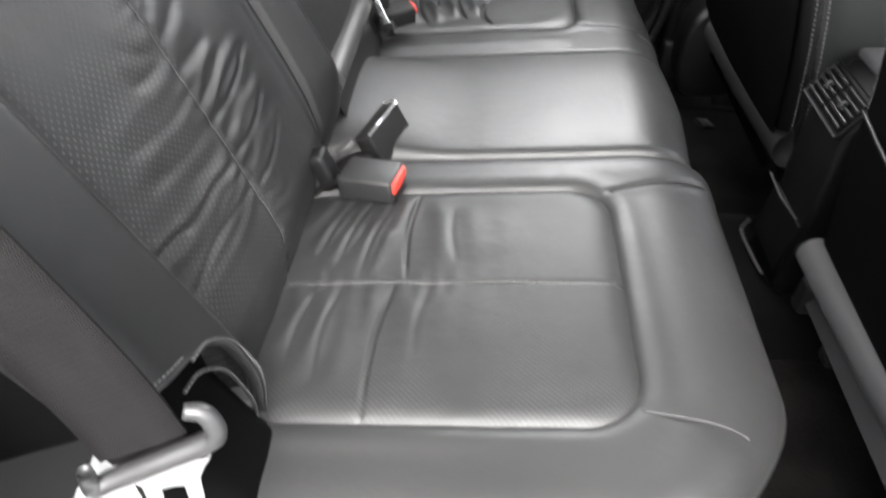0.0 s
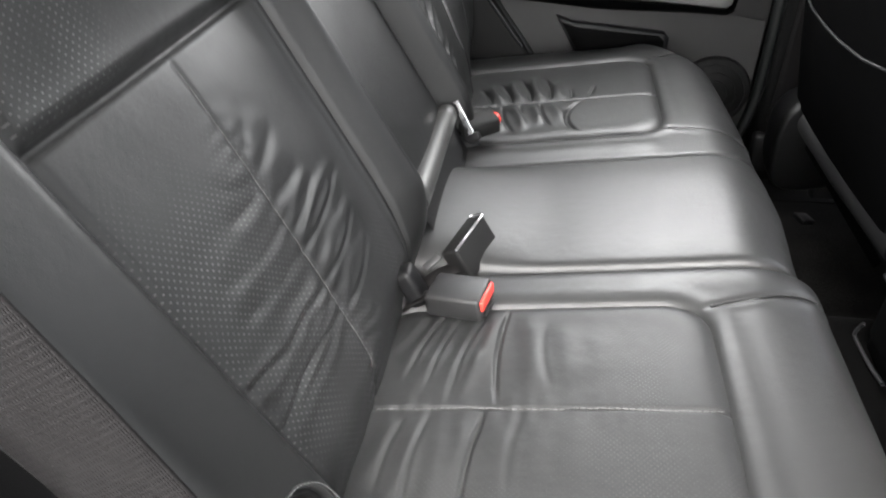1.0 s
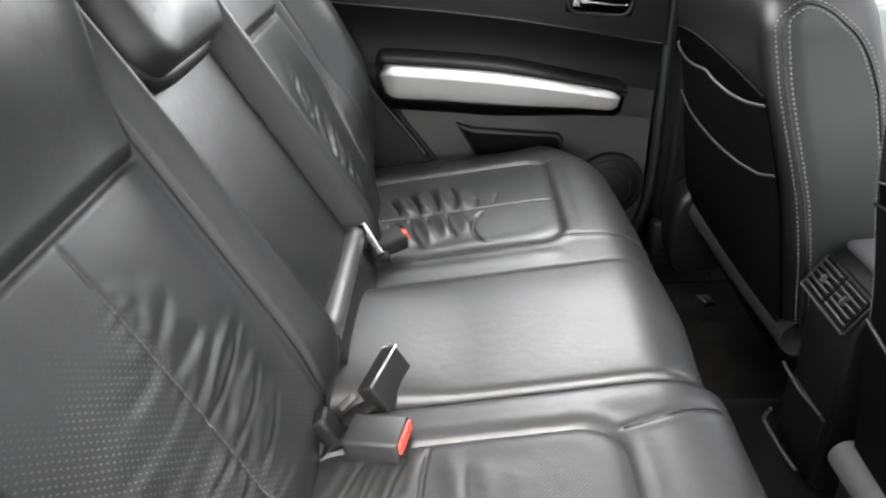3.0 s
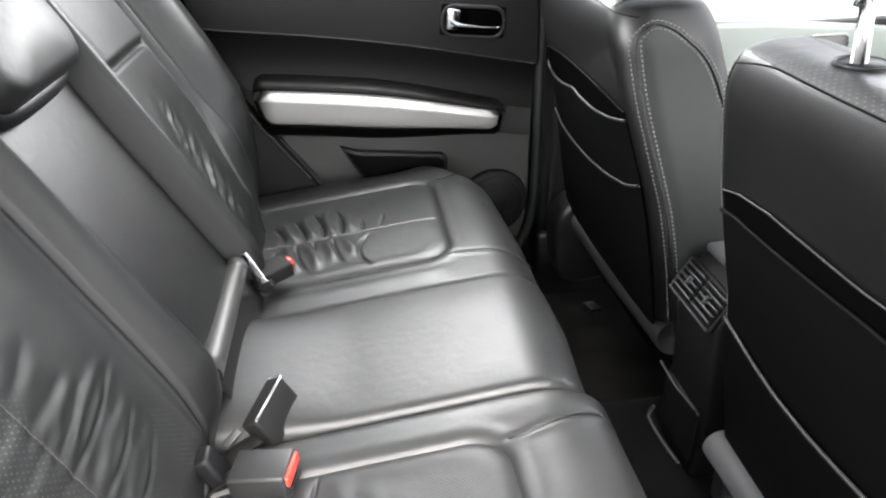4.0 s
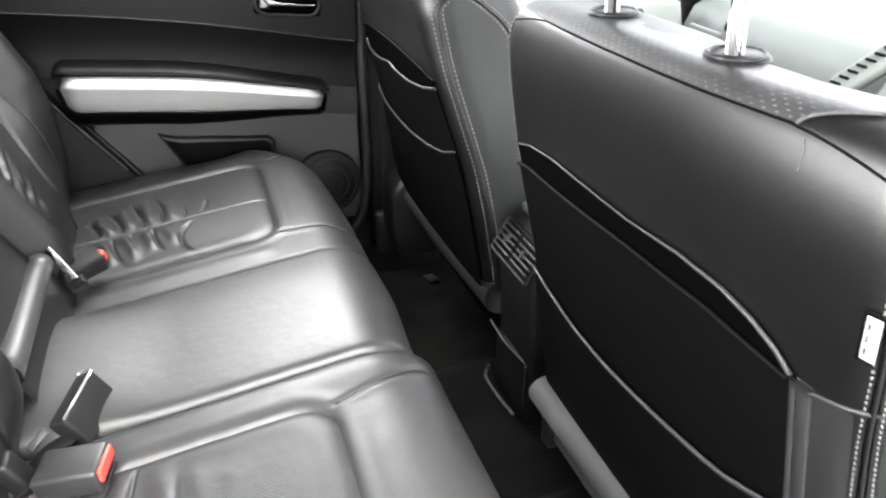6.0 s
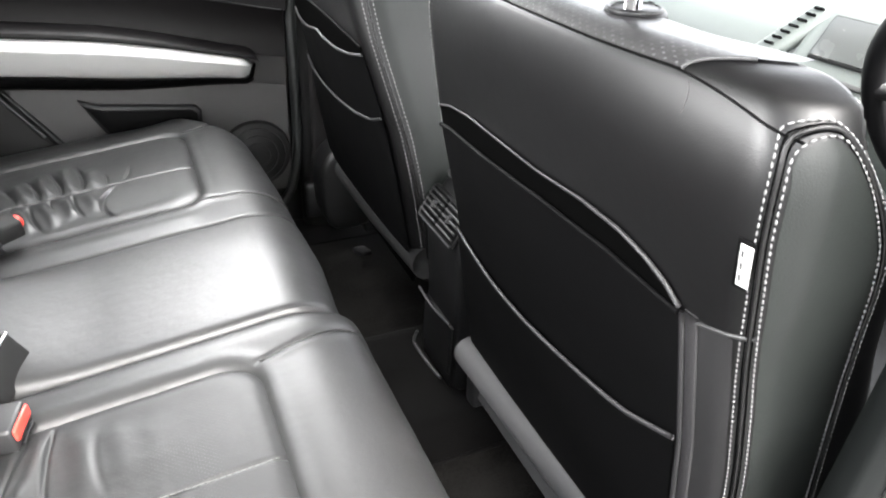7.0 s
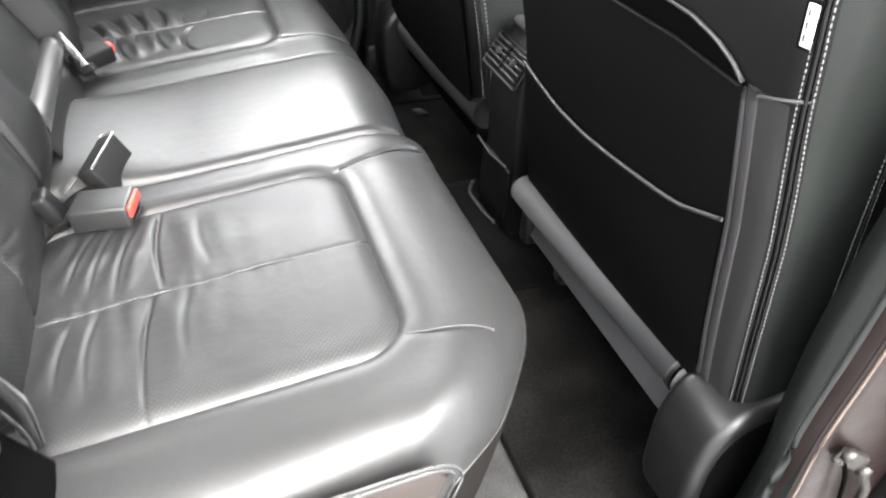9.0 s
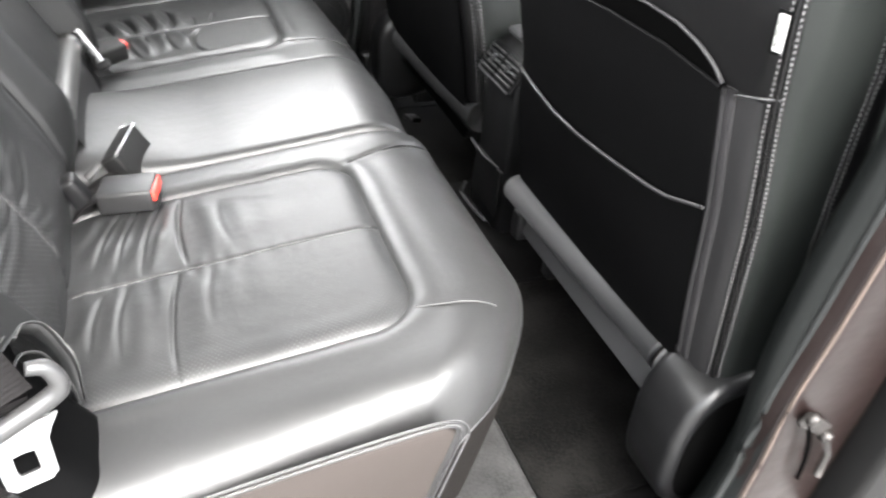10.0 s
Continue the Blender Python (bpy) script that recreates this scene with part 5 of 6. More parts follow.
# ---- centre console ----
def console():
    con = thing("centre_console", "black plastic centre console with rear air vents and small drawer", "console")
    outline = [(0.742, 0.095), (0.722, 0.110), (0.728, 0.240), (0.722, 0.385), (0.752, 0.440), (0.790, 0.452), (1.30, 0.450), (1.30, 0.095)]
    prism("console_body", outline, "y", -0.072, 0.052, CONSOLE, con, r=0.010, seg=3)
    # vent face leans back above the body
    face = pose(0.7300, -0.006, 0.404, 0, 32, 0)
    box("vent_frame", (0.006, 0.126, 0.060), face, CONSOLE, con, r=0.003)
    tube("vent_lip", [face @ Vector((-0.004, -0.060, -0.029)), face @ Vector((-0.004, 0.062, -0.029))], 0.0018, ROLL, con)
    tube("vent_lip", [face @ Vector((-0.004, 0.062, -0.029)), face @ Vector((-0.004, 0.062, 0.026))], 0.0014, ROLL, con)
    for side in (-1, 1):
        box("vent_well", (0.004, 0.056, 0.048), face @ pose(-0.0030, side * 0.031, 0), FABRIC, con, r=0.001)
        for k in range(5):
            box("slat", (0.010, 0.054, 0.0030), face @ pose(-0.0050, side * 0.031, -0.019 + 0.0095 * k, 0, 25, 0), BUCKLE, con, r=0.001)
        box("vent_knob", (0.010, 0.005, 0.013), face @ pose(-0.009, side * 0.028, 0.002), ROLL, con, r=0.002)
    # light on the console's top is put in as a lighter grey
    box("top_cap", (0.060, 0.118, 0.014), pose(0.785, -0.010, 0.452, 0, -5, 0), ROLL, con, "console end cap, coloured lighter for its lit top", r=0.006)
    box("drawer", (0.008, 0.112, 0.095), pose(0.7245, -0.008, 0.180, 0, 2, 0), CONSOLE, con, r=0.004)
    tube("drawer_lip", [(0.718, -0.064, 0.238), (0.716, 0.002, 0.230), (0.718, 0.064, 0.232)], 0.0022, ROLL, con, "worn grey drawer lip")
    tube("foot_trim", smooth_line([(0.718, 0.068, 0.134), (0.714, 0.074, 0.112), (0.714, 0.064, 0.104), (0.715, 0.0, 0.106), (0.718, -0.040, 0.110)], 20), 0.003, ROLL, con)


console()


# ---- far door ----
def far_door():
    door = thing("rear_door", "closed dark rear door with silver armrest trim", "car door")
    outline = [(-0.06, 0.62), (-0.06, 0.86), (0.66, 0.84), (0.652, 0.50), (0.645, 0.28), (0.60, 0.14), (0.50, 0.10), (0.30, 0.10), (0.22, 0.20), (0.12, 0.38), (0.02, 0.52)]
    prism("door_panel", outline, "y", 0.700, 0.760, DOOR_SKIN, door, r=0.006)
    # soft upper part that bulges out above a crease
    def skin(name, top, bottom, out_top, out_bot, mat, x0, x1, bow, label=""):
        rows, nu, nv = [], 50, 14
        for i in range(nu):
            f = i / (nu - 1)
            x = x0 + (x1 - x0) * f
            for j in range(nv):
                g = j / (nv - 1)
                z = top(x) + (bottom(x) - top(x)) * g
                y = 0.702 - (out_top + (out_bot - out_top) * g) - bow * math.sin(math.pi * g)
                rows.append((x, y, z))
        link_mesh(name, rows, grid_faces(nu, nv), mat, door, label)
    crease = lambda x: 0.680 - 0.160 * x + 0.010 * math.sin(math.pi * min(1, max(0, x / 0.6)))
    arm_mid = lambda x: 0.533 - 0.09 * (x - 0.08) - 0.08 * (x - 0.08) ** 2
    arm_top = lambda x: arm_mid(x) + 0.038
    skin("upper_panel", lambda x: 0.850, crease, 0.010, 0.034, DOOR_SOFT, -0.05, 0.650, 0.006, "dark soft vinyl upper door panel")
    skin("middle_panel", crease, lambda x: arm_top(x) - 0.02, 0.024, 0.020, DOOR_SOFT, -0.05, 0.646, -0.010, "dark soft vinyl door panel")
    skin("lower_panel", lambda x: arm_top(x) - 0.085, lambda x: 0.15, 0.016, 0.0, DOOR_SKIN, 0.10, 0.640, 0.004, "dark grained plastic lower door panel")
    tube("panel_crease", [(x, 0.702 - 0.0345, crease(x) + 0.0008) for x in np.linspace(-0.04, 0.640, 40)], 0.0016, RUBBER, door, "folded edge of the upper door panel")
    # armrest: soft cap above, silver blade, near-black strip as the shadow below
    def sweep(name, prof, x0, x1, mat, label, taper=0.05):
        rows, nu = [], 46
        for i in range(nu):
            f = i / (nu - 1)
            x = x0 + (x1 - x0) * f
            k = min(1.0, math.sqrt(max(0.0, 1 - (1 - min(1, f / taper)) ** 2)) if f < taper else 1.0)
            if f > 1 - taper:
                k = math.sqrt(max(0.0, 1 - (1 - (1 - f) / taper) ** 2))
            k = max(k, 0.05)
            mid = arm_mid(x)
            shrink = 1.0 - 0.42 * step(0.40, 1.05, f)
            rows += [(x, 0.690 - (o * (0.35 + 0.65 * k)), mid + h * k * shrink) for o, h in prof]
        link_mesh(name, rows, grid_faces(nu, len(prof)), mat, door, label)
    sweep("armrest_cap", [(0.0, 0.052), (0.030, 0.053), (0.052, 0.051), (0.064, 0.046), (0.069, 0.040), (0.066, 0.035), (0.058, 0.033)], 0.045, 0.585, DOOR_SOFT, "dark padded armrest cap")
    sweep("armrest_blade", [(0.052, 0.037), (0.062, 0.0355), (0.080, 0.025), (0.0865, 0.0205), (0.0880, 0.0180), (0.0870, 0.0140), (0.0815, -0.006), (0.0740, -0.028), (0.067, -0.035), (0.056, -0.038)], 0.060, 0.566, SILVER, "satin silver armrest trim blade", 0.07)
    sweep("armrest_under", [(0.064, -0.040), (0.058, -0.056), (0.040, -0.068), (0.0, -0.072)], 0.050, 0.575, FABRIC, "armrest underside, near black for the shadow below the blade")
    # inner handle in its cup
    bm = rounded_box((0.135, 0.014, 0.062), 0.006, 3)
    bm.transform(pose(0.512, 0.672, 0.671, 0, 6, 0))
    cup = part("handle_surround", bm, VOID, door, "glossy black handle surround")
    rim = [pose(0.512, 0.664, 0.671, 0, 6, 0) @ Vector((u, 0, v)) for u, v in round_outline(-0.064, -0.030, 0.064, 0.030, 0.024, 8)]
    tube("cup_rim", rim + rim[:1], 0.0038, PLASTIC_DULL, cup, up=Vector((0, 1, 0)))
    lever = [pose(0.512, 0.652, 0.671, 0, 6, 0) @ Vector(p) for p in ((-0.050, 0.0, 0.002), (-0.034, -0.006, -0.004), (-0.008, -0.006, -0.006), (0.022, -0.006, -0.007), (0.050, -0.004, -0.006))]
    tube("handle", smooth_line(lever, 24), [0.0060 - 0.0042 * k / 23 for k in range(24)], CHROME, door, "chrome inner door handle", sides=12)
    bm = rounded_box((0.028, 0.018, 0.042), 0.004, 3)
    bm.transform(pose(0.468, 0.656, 0.680, 0, 8, 0))
    part("lock_tab", bm, CHROME, door, "chrome lock tab")
    # pocket and loudspeaker low on the door
    pocket = [(0.215, 0.420), (0.250, 0.408), (0.44, 0.388), (0.452, 0.376), (0.450, 0.320), (0.42, 0.300), (0.30, 0.312), (0.255, 0.345)]
    prism("bin_rim", pocket, "y", 0.672, 0.690, PLASTIC, door, "black rimmed door pocket", r=0.006)
    # flat near-black plate stands for the shade inside the pocket
    inner = [((x - 0.345) * 0.90 + 0.345, (z - 0.36) * 0.80 + 0.358) for x, z in pocket]
    prism("bin_shade", inner, "y", 0.668, 0.674, FABRIC, door, "near-black plate for the shade inside the door pocket", r=0.002)
    bm = bmesh.new()
    bmesh.ops.create_cone(bm, cap_ends=True, segments=40, radius1=0.082, radius2=0.074, depth=0.02)
    bmesh.ops.bevel(bm, geom=[e for e in bm.edges if len(e.link_faces) == 2 and e.calc_face_angle() > 0.6], offset=0.004, segments=2, affect="EDGES")
    bm.transform(pose(0.560, 0.682, 0.255, 90, 0, 0))
    spk = part("speaker_grille", bm, PLASTIC_DULL, door, "round black loudspeaker grille")
    for rr in (0.030, 0.048, 0.066):
        tube("grille_ring", [(0.560 + rr * math.cos(q), 0.671, 0.255 + rr * math.sin(q)) for q in np.linspace(0, 2 * math.pi, 33)], 0.0012, PLASTIC_DULL, spk, up=Vector((0, 1, 0)))


far_door()


# ---- shell of the car ----
def structure(ob, label="", category="structure"):
    return tagged(ob, label, category, "", "structure")


# carpet: footwells either side of a raised tunnel, rising under the rear seat
def floor_z(x, y):
    tunnel = 0.062 * step(0.20, 0.12, abs(y - 0.0))
    riser = 0.10 * step(0.560, 0.500, x)
    return 0.035 + max(tunnel, 0.0) + riser * (1 - 0.3 * step(0.2, 0.12, abs(y))) + 0.0015 * noise.noise((x * 9, y * 9, 0))


rows, nu, nv = [], 90, 90
for i in range(nu):
    for j in range(nv):
        x, y = 0.05 + 1.75 * i / (nu - 1), -0.74 + 1.48 * j / (nv - 1)
        rows.append((x, y, floor_z(x, y)))
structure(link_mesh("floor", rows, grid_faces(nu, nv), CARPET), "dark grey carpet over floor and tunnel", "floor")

for lo, hi in ((-0.60, -0.17), (0.17, 0.60)):
    mat_ob = thing("floor_mat", "worn black pile floor mat lying in the footwell", "floor mat", "floor mats")
    rows, nu, nv = [], 30, 30
    for i in range(nu):
        for j in range(nv):
            x, y = 0.575 + 0.42 * i / (nu - 1), lo + (hi - lo) * j / (nv - 1)
            rows.append((x, y, floor_z(x, y) + 0.004))
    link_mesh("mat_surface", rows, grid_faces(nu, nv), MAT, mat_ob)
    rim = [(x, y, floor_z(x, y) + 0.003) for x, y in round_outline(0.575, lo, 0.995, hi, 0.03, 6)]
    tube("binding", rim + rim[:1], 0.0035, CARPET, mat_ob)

structure(box("seat_riser", (0.23, 1.36, 0.085), pose(0.416, 0, 0.098), RISER, r=0.012), "carpeted step under the rear seat, coloured lighter as if lit", "floor")
# floor pan, tail, roof and sides
structure(box("floor_pan", (2.62, 1.56, 0.06), pose(0.63, 0, -0.005), TRIM, r=0.004), "dark floor pan", "floor")
structure(box("tail_wall", (0.06, 1.50, 0.95), pose(-0.66, 0, 0.495), TRIM, r=0.01), "dark trim behind the rear seat", "wall")
structure(box("roof", (1.80, 1.48, 0.05), pose(0.16, 0, 1.275), HEADLINER, r=0.02), "pale cloth headliner", "ceiling")
# unseen board, added to keep sun off the upper backrest
structure(box("backrest_shade_board", (1.72, 0.060, 0.13), pose(0.16, -0.765, 1.190), HEADLINER, r=0.02), "unseen pale board over the doorway that shades the backrest", "ceiling")
structure(box("firewall", (0.06, 1.50, 0.66), pose(1.92, 0, 0.30), TRIM, r=0.01), "dark bulkhead", "wall")


def pillar(name, pts, w, d, mat, label):
    path = smooth_line(pts, 24)
    verts = []
    for p in path:
        for u, v in round_outline(-w / 2, -d / 2, w / 2, d / 2, min(w, d) * 0.35, 4):
            verts.append(p + Vector((u, v, 0)))
    n = len(verts) // len(path)
    return structure(link_mesh(name, verts, grid_faces(len(path), n, wrap=True), mat), label, "pillar")


for s, tagname in ((1, "far"), (-1, "near")):
    # near pillar is made wide to darken the front seat's outer side
    px, pw, py, pd = (0.0, 0.13, 0.735, 0.075) if s > 0 else (0.120, 0.21, 0.710, 0.046)
    pillar("pillar_middle", [(0.735 + px, s * py, 0.02), (0.725 + px, s * py, 0.45), (0.70 + px, s * (py - 0.008), 0.80), (0.66 + px, s * 0.64, 1.27)], pw, pd, TRIM, "dark trimmed door pillar")
    pillar("pillar_front", [(1.66, s * 0.71, 0.53), (1.56, s * 0.70, 0.63), (1.34, s * 0.67, 0.88), (1.05, s * 0.62, 1.26)], 0.075, 0.06, DASH_DARK, "grey windscreen pillar")
    pillar("pillar_rear", [(-0.34, s * 0.74, 0.55), (-0.42, s * 0.71, 0.90), (-0.46, s * 0.62, 1.27)], 0.20, 0.06, TRIM, "dark rear pillar")

# outer walls under the windows
structure(box("side_wall", (1.20, 0.05, 0.50), pose(1.33, 0.765, 0.36), TRIM, r=0.01), "dark front door panel", "wall")
structure(box("side_wall", (1.14, 0.05, 0.62), pose(1.40, -0.765, 0.45), TRIM, r=0.01), "dark front door panel", "wall")
structure(box("side_wall", (0.62, 0.05, 0.93), pose(-0.38, 0.765, 0.485), TRIM, r=0.01), "dark wheel arch trim", "wall")
structure(box("side_wall", (0.38, 0.05, 0.93), pose(-0.47, -0.765, 0.485), TRIM, r=0.01), "dark wheel arch trim", "wall")
structure(box("side_wall", (0.80, 0.05, 0.84), pose(0.30, 0.790, 0.42), TRIM, r=0.01), "dark outer door shell", "wall")
structure(box("sill", (0.90, 0.10, 0.11), pose(0.32, -0.735, 0.02), PLASTIC_DULL, r=0.015), "black plastic door sill", "sill")

structure(box("wheel_arch", (0.36, 0.02, 0.34), pose(-0.16, -0.700, 0.15), TRIM, r=0.008), "dark wheel arch trim by the doorway", "wall")
# unseen panel, added to cut the skylight on the backrest
structure(prism("doorway_light_block", [(-0.30, 0.05), (-0.06, 0.05), (-0.02, 0.30), (-0.06, 0.50), (-0.16, 0.78), (-0.26, 1.27), (-0.30, 1.27)], "y", -0.790, -0.740, TRIM, r=0.008), "unseen dark panel that keeps sky off the rear backrest", "wall")
# C-pillar foot trim by the far backrest
foot = thing("quarter_trim", "curved dark plastic trim beside the far backrest", "trim")
prism("quarter_panel", [(-0.10, 0.30), (-0.10, 0.66), (-0.02, 0.60), (0.05, 0.50), (0.14, 0.37), (0.22, 0.24), (0.22, 0.16), (0.0, 0.16)], "y", 0.655, 0.700, TRIM, foot, r=0.008)
tube("door_seal", smooth_line([(-0.05, 0.692, 0.640), (0.02, 0.690, 0.530), (0.10, 0.688, 0.420), (0.18, 0.688, 0.300), (0.22, 0.690, 0.200)], 30), 0.010, RUBBER, foot, "black rubber door seal")
# lighter tube draws the highlight down the trim's front edge
tube("edge_highlight", smooth_line([(-0.08, 0.654, 0.655), (-0.01, 0.653, 0.585), (0.06, 0.653, 0.480), (0.145, 0.653, 0.360)], 30), 0.004, RUBBER, foot, "lighter ridge drawn as the highlight on the trim's edge")
seal = thing("door_seal", "black rubber seal round the far doorway", "seal")
tube("seal_hoop", smooth_line([(0.664, 0.690, 0.84), (0.662, 0.690, 0.55), (0.660, 0.690, 0.35), (0.652, 0.690, 0.22), (0.620, 0.690, 0.13), (0.54, 0.690, 0.085), (0.40, 0.690, 0.08)], 50), 0.012, RUBBER, seal)

# far front belt hanging at the pillar
fb = thing("front_seat_belt", "dark seat belt hanging on the far pillar", "seat belt")
webbing("webbing", smooth_line([(0.712, 0.672, 0.95), (0.716, 0.672, 0.60), (0.712, 0.668, 0.30), (0.700, 0.660, 0.15)], 30), Vector((1, 0, 0)), 0.048, WEB, fb)
box("anchor_cover", (0.06, 0.03, 0.09), pose(0.690, 0.660, 0.13), PLASTIC, fb, r=0.01)


# near doorway: trim, seal and the painted body edge
frame_ob = thing("door_frame", "brown painted door frame edge with rubber seal", "door frame")


def edge_line(rows, y, n=50):
    return smooth_line([(x, y, z) for x, z in rows], n)


inner_edge = edge_line([(0.735, 0.90), (0.718, 0.64), (0.706, 0.52), (0.700, 0.43), (0.704, 0.34), (0.712, 0.24), (0.694, 0.12), (0.64, 0.06)], -0.700)
seal_edge = edge_line([(0.748, 0.90), (0.736, 0.66), (0.730, 0.52), (0.722, 0.42), (0.714, 0.34), (0.713, 0.22), (0.696, 0.115), (0.65, 0.050)], -0.716)
bead_edge = edge_line([(0.752, 0.90), (0.740, 0.66), (0.730, 0.54), (0.724, 0.45), (0.714, 0.35), (0.717, 0.25), (0.706, 0.12), (0.66, 0.045)], -0.736)
rows = []
for p, q in zip(inner_edge, seal_edge):
    for f in np.linspace(0, 1, 9):
        rows.append(p.lerp(q, f) + Vector((0, -0.010 * math.sin(math.pi * f) + (0.020 if f == 0 else 0.0), 0)) + (Vector((0.025, 0, 0)) if f == 0 else Vector()))
link_mesh("pillar_trim", rows, grid_faces(len(inner_edge), 9, flip=True), DOOR_TRIM, frame_ob, "dark green-grey pillar trim")
tube("seal", [p + Vector((0.002, -0.002, 0)) for p in seal_edge], 0.0055, RUBBER, frame_ob, "rubber door seal", sides=12)
rows = []
for p, q in zip(seal_edge, bead_edge):
    for f in np.linspace(0, 1, 6):
        rows.append(p.lerp(q, f) + Vector((0.004 * (1 - f), -0.004 * math.sin(math.pi * f), 0)))
link_mesh("seal_lip", rows, grid_faces(len(seal_edge), 6, flip=True), RUBBER, frame_ob, "soft rubber seal lip")
rows = []
for p in bead_edge:
    rows += [p + Vector((0, 0.03, 0)), p + Vector((0.0005, 0.001, 0)), p + Vector((0.003, -0.003, 0)), p + Vector((0.012, -0.006, 0)), p + Vector((0.05, -0.007, 0)), p + Vector((0.12, -0.010, 0)), p + Vector((0.26, -0.012, 0)), p + Vector((0.26, 0.03, 0))]
link_mesh("painted_pillar", rows, grid_faces(len(bead_edge), 8, flip=True), PAINT, frame_ob, "brown metallic painted pillar")
tube("sealant_bead", [p + Vector((0.003, -0.004, 0)) for p in bead_edge], 0.0016, PAINT_EDGE, frame_ob, "pale worn paint edge")
catch = thing("door_check", "small steel door check with bolts on the pillar", "door hardware")
box("check_plate", (0.050, 0.008, 0.018), pose(0.752, -0.750, 0.328, 0, 35, 0), DULL_STEEL, catch, r=0.003)
for dx, dz in ((-0.016, 0.016), (0.020, -0.022)):
    bm = bmesh.new()
    bmesh.ops.create_cone(bm, cap_ends=True, segments=6, radius1=0.008, radius2=0.007, depth=0.008)
    bm.transform(pose(0.752 + dx, -0.756, 0.330 + dz, 90, 0, 0))
    part("bolt", bm, DULL_STEEL, catch)
tube("gap_line", smooth_line([(0.736, -0.7525, 0.338), (0.752, -0.7535, 0.306), (0.764, -0.7535, 0.270), (0.770, -0.7535, 0.236)], 20), 0.0022, VOID, catch, "black gap beside the check")
tube("check_arm", [(0.772, -0.756, 0.306), (0.786, -0.758, 0.280), (0.792, -0.758, 0.240)], 0.0045, DULL_STEEL, catch)


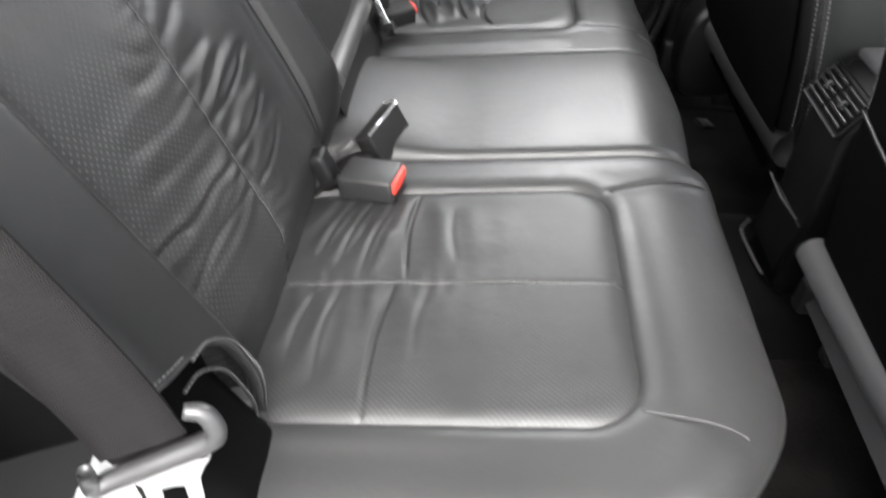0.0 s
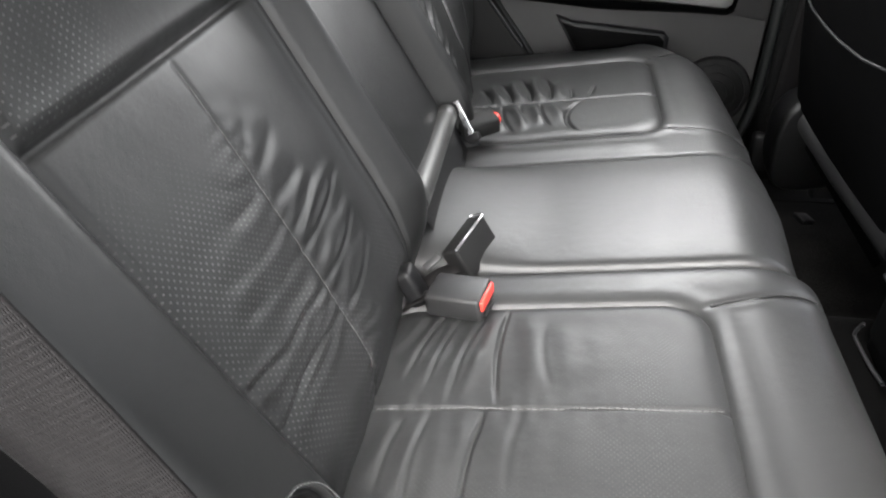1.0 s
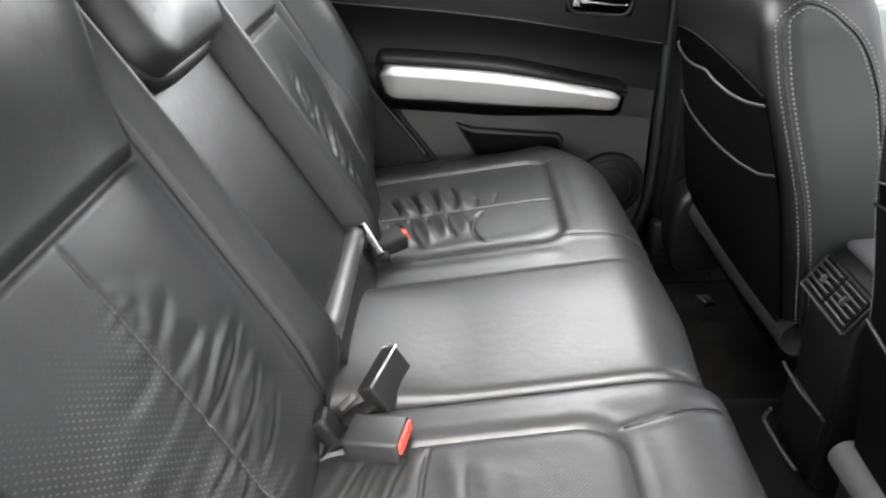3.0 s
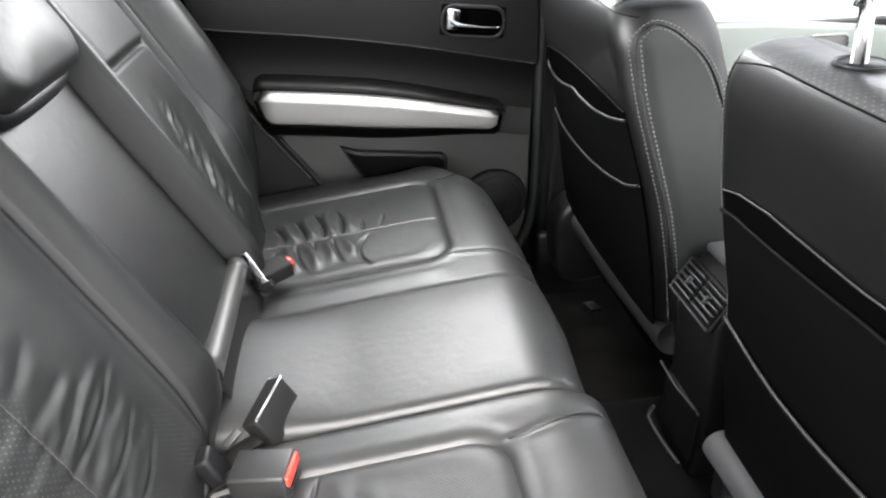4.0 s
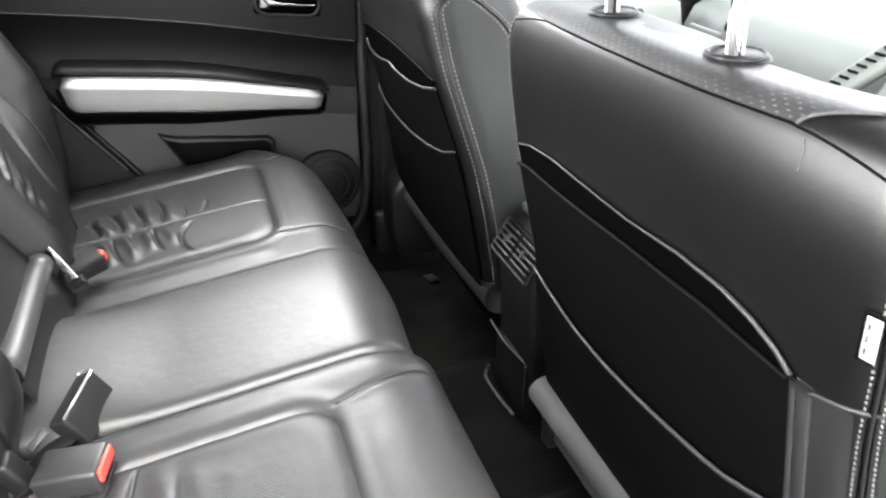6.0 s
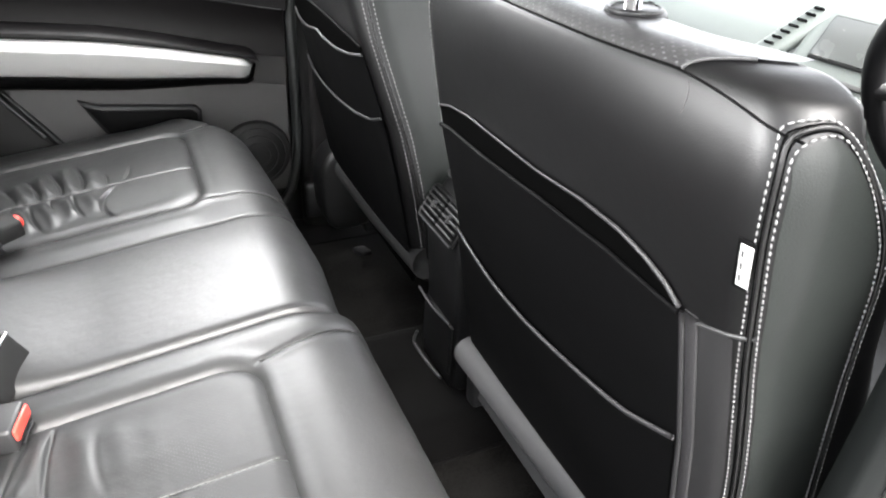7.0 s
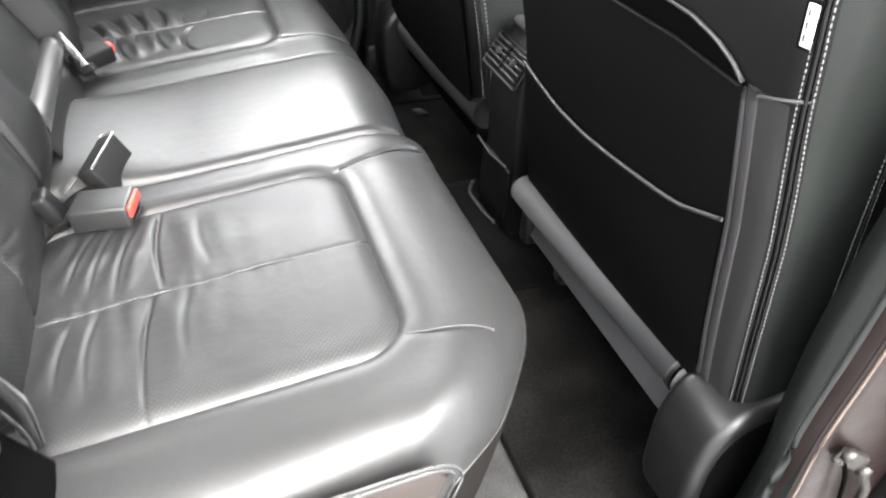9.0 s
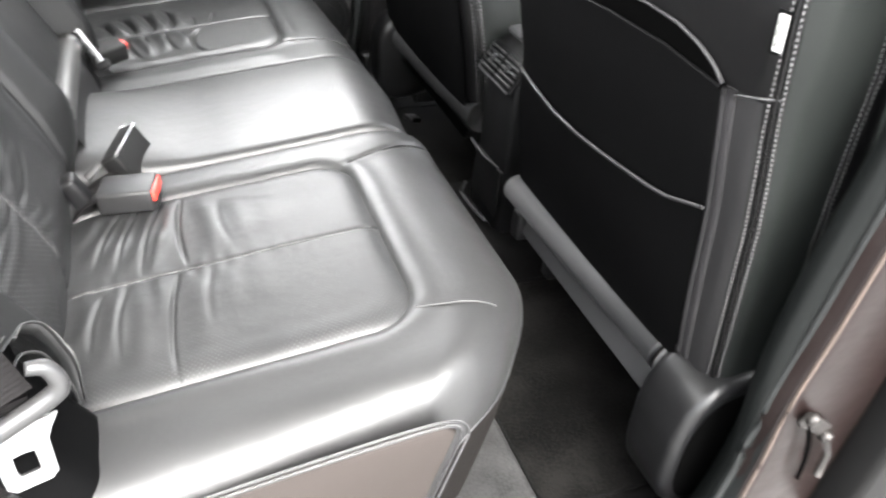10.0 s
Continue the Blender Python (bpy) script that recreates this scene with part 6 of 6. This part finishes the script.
# ---- dashboard ----
def dashboard():
    dash = thing("dashboard", "pale grey plastic dashboard with vents and screen", "dashboard")
    prof = [(0.03, 0.20), (0.01, 0.40), (0.0, 0.52), (0.008, 0.590), (0.030, 0.632), (0.075, 0.655), (0.16, 0.668), (0.30, 0.670), (0.44, 0.655), (0.50, 0.30)]
    rows = []
    ys = np.linspace(-0.72, 0.70, 60)
    for y in ys:
        bow = 0.13 * min(1.0, abs(y) / 0.66) ** 2.2
        for x, z in prof:
            rows.append((1.365 + bow + x * (1 - 0.5 * bow / 0.15 * (x > 0.2)), y, z - 0.045 * min(1.0, abs(y) / 0.66) ** 2))
    link_mesh("dash_body", rows, grid_faces(len(ys), len(prof), flip=True), DASH, dash)
    # outer vent by the far door, its knob and a small recess above
    side = pose(1.440, 0.530, 0.532, 0, 8, -4)
    box("vent_bezel", (0.012, 0.150, 0.075), side, DASH, dash, r=0.008)
    box("vent_opening", (0.006, 0.128, 0.052), side @ pose(-0.005, 0.004, -0.002), FABRIC, dash, r=0.003)
    for k in range(3):
        box("vent_slat", (0.008, 0.112, 0.0035), side @ pose(-0.008, 0.004, -0.013 + 0.011 * k, 0, 20, 0), DASH_DARK, dash, r=0.001)
    box("vent_knob", (0.010, 0.012, 0.018), side @ pose(-0.009, -0.066, -0.014), DASH_DARK, dash, r=0.003)
    box("recess", (0.010, 0.030, 0.020), pose(1.432, 0.452, 0.588, 0, 10, -18), FABRIC, dash, "dark recess", r=0.006)
    # middle: screen in a pale surround, a column of vent slots beside it, switches below
    mid = pose(1.352, -0.135, 0.640, 0, 36, 4)
    box("screen_housing", (0.050, 0.185, 0.150), mid @ pose(0.022, 0.0, -0.012), DASH, dash, r=0.012)
    box("screen_frame", (0.006, 0.130, 0.077), mid @ pose(-0.005, -0.006, 0.010), PLASTIC_DULL, dash, r=0.004)
    box("screen", (0.004, 0.122, 0.069), mid @ pose(-0.0085, -0.006, 0.010), SCREEN, dash, "grey display screen showing faint lines", r=0.001)
    box("switch_strip", (0.006, 0.136, 0.008), mid @ pose(-0.005, -0.004, -0.054), DASH_DARK, dash, r=0.002)
    for k in range(2):
        box("switch", (0.006, 0.030, 0.010), mid @ pose(-0.006, -0.012 - 0.040 * k, -0.074), SILVER, dash, r=0.002)
    box("vent_column", (0.024, 0.046, 0.150), mid @ pose(0.006, 0.122, -0.006, 31, 0, 0), DASH, dash, r=0.010)
    for k in range(10):
        box("vent_slot", (0.006, 0.018, 0.0038), mid @ pose(-0.008, 0.158 - 0.0074 * k, -0.062 + 0.0125 * k), FABRIC, dash, r=0.001)
    wheel = thing("steering_wheel", "dark steering wheel in front of the dashboard", "steering wheel")
    tilt = pose(1.22, -0.462, 0.640, 0, 65, 0)
    ring = [tilt @ Vector((0.182 * math.cos(q), 0.182 * math.sin(q), 0)) for q in np.linspace(0, 2 * math.pi, 65)]
    tube("rim", ring, 0.015, PLASTIC, wheel, sides=14)
    for q in (1.57, 0.0, -1.57):
        tube("spoke", [tilt @ Vector((0.05 * math.cos(q), 0.05 * math.sin(q), 0.02)), tilt @ Vector((0.18 * math.cos(q), 0.18 * math.sin(q), 0))], 0.013, PLASTIC, wheel)
    bm = rounded_box((0.13, 0.15, 0.05), 0.02, 4)
    bm.transform(tilt @ pose(0, 0, 0.025))
    part("hub", bm, PLASTIC, wheel)
    column = [tilt @ Vector((0, 0, 0.03)), tilt @ Vector((0, 0, 0.20))]
    tube("column", column, 0.035, PLASTIC, wheel, "black steering column shroud", sides=16)


def far_front_door():
    door = thing("front_door", "closed front door with pale grey panel beyond the seat", "car door")
    prism("door_panel", [(0.78, 0.12), (0.78, 0.640), (1.20, 0.628), (1.48, 0.600), (1.50, 0.52), (1.46, 0.12)], "y", 0.690, 0.738, DASH, door, r=0.012, seg=3)
    cup = prism("handle_cup", round_outline(1.268, 0.552, 1.366, 0.596, 0.016), "y", 0.680, 0.694, DASH_DARK, door, "dark handle recess", r=0.004)
    tube("cup_rim", [(x, 0.679, z) for x, z in round_outline(1.268, 0.552, 1.366, 0.596, 0.016) + [(1.366, 0.580)]], 0.003, DASH, cup, up=Vector((0, 1, 0)))
    prism("armrest", round_outline(0.84, 0.44, 1.36, 0.50, 0.02), "y", 0.640, 0.700, DASH, door, r=0.015, seg=3)


dashboard()
far_front_door()

# ---- outside ----
rows = [(x, y, -0.32) for x in (-400, -8, 8, 400) for y in (-400, -8, 8, 400)]
structure(link_mesh("ground", rows, grid_faces(4, 4), TARMAC), "grey tarmac ground", "ground")
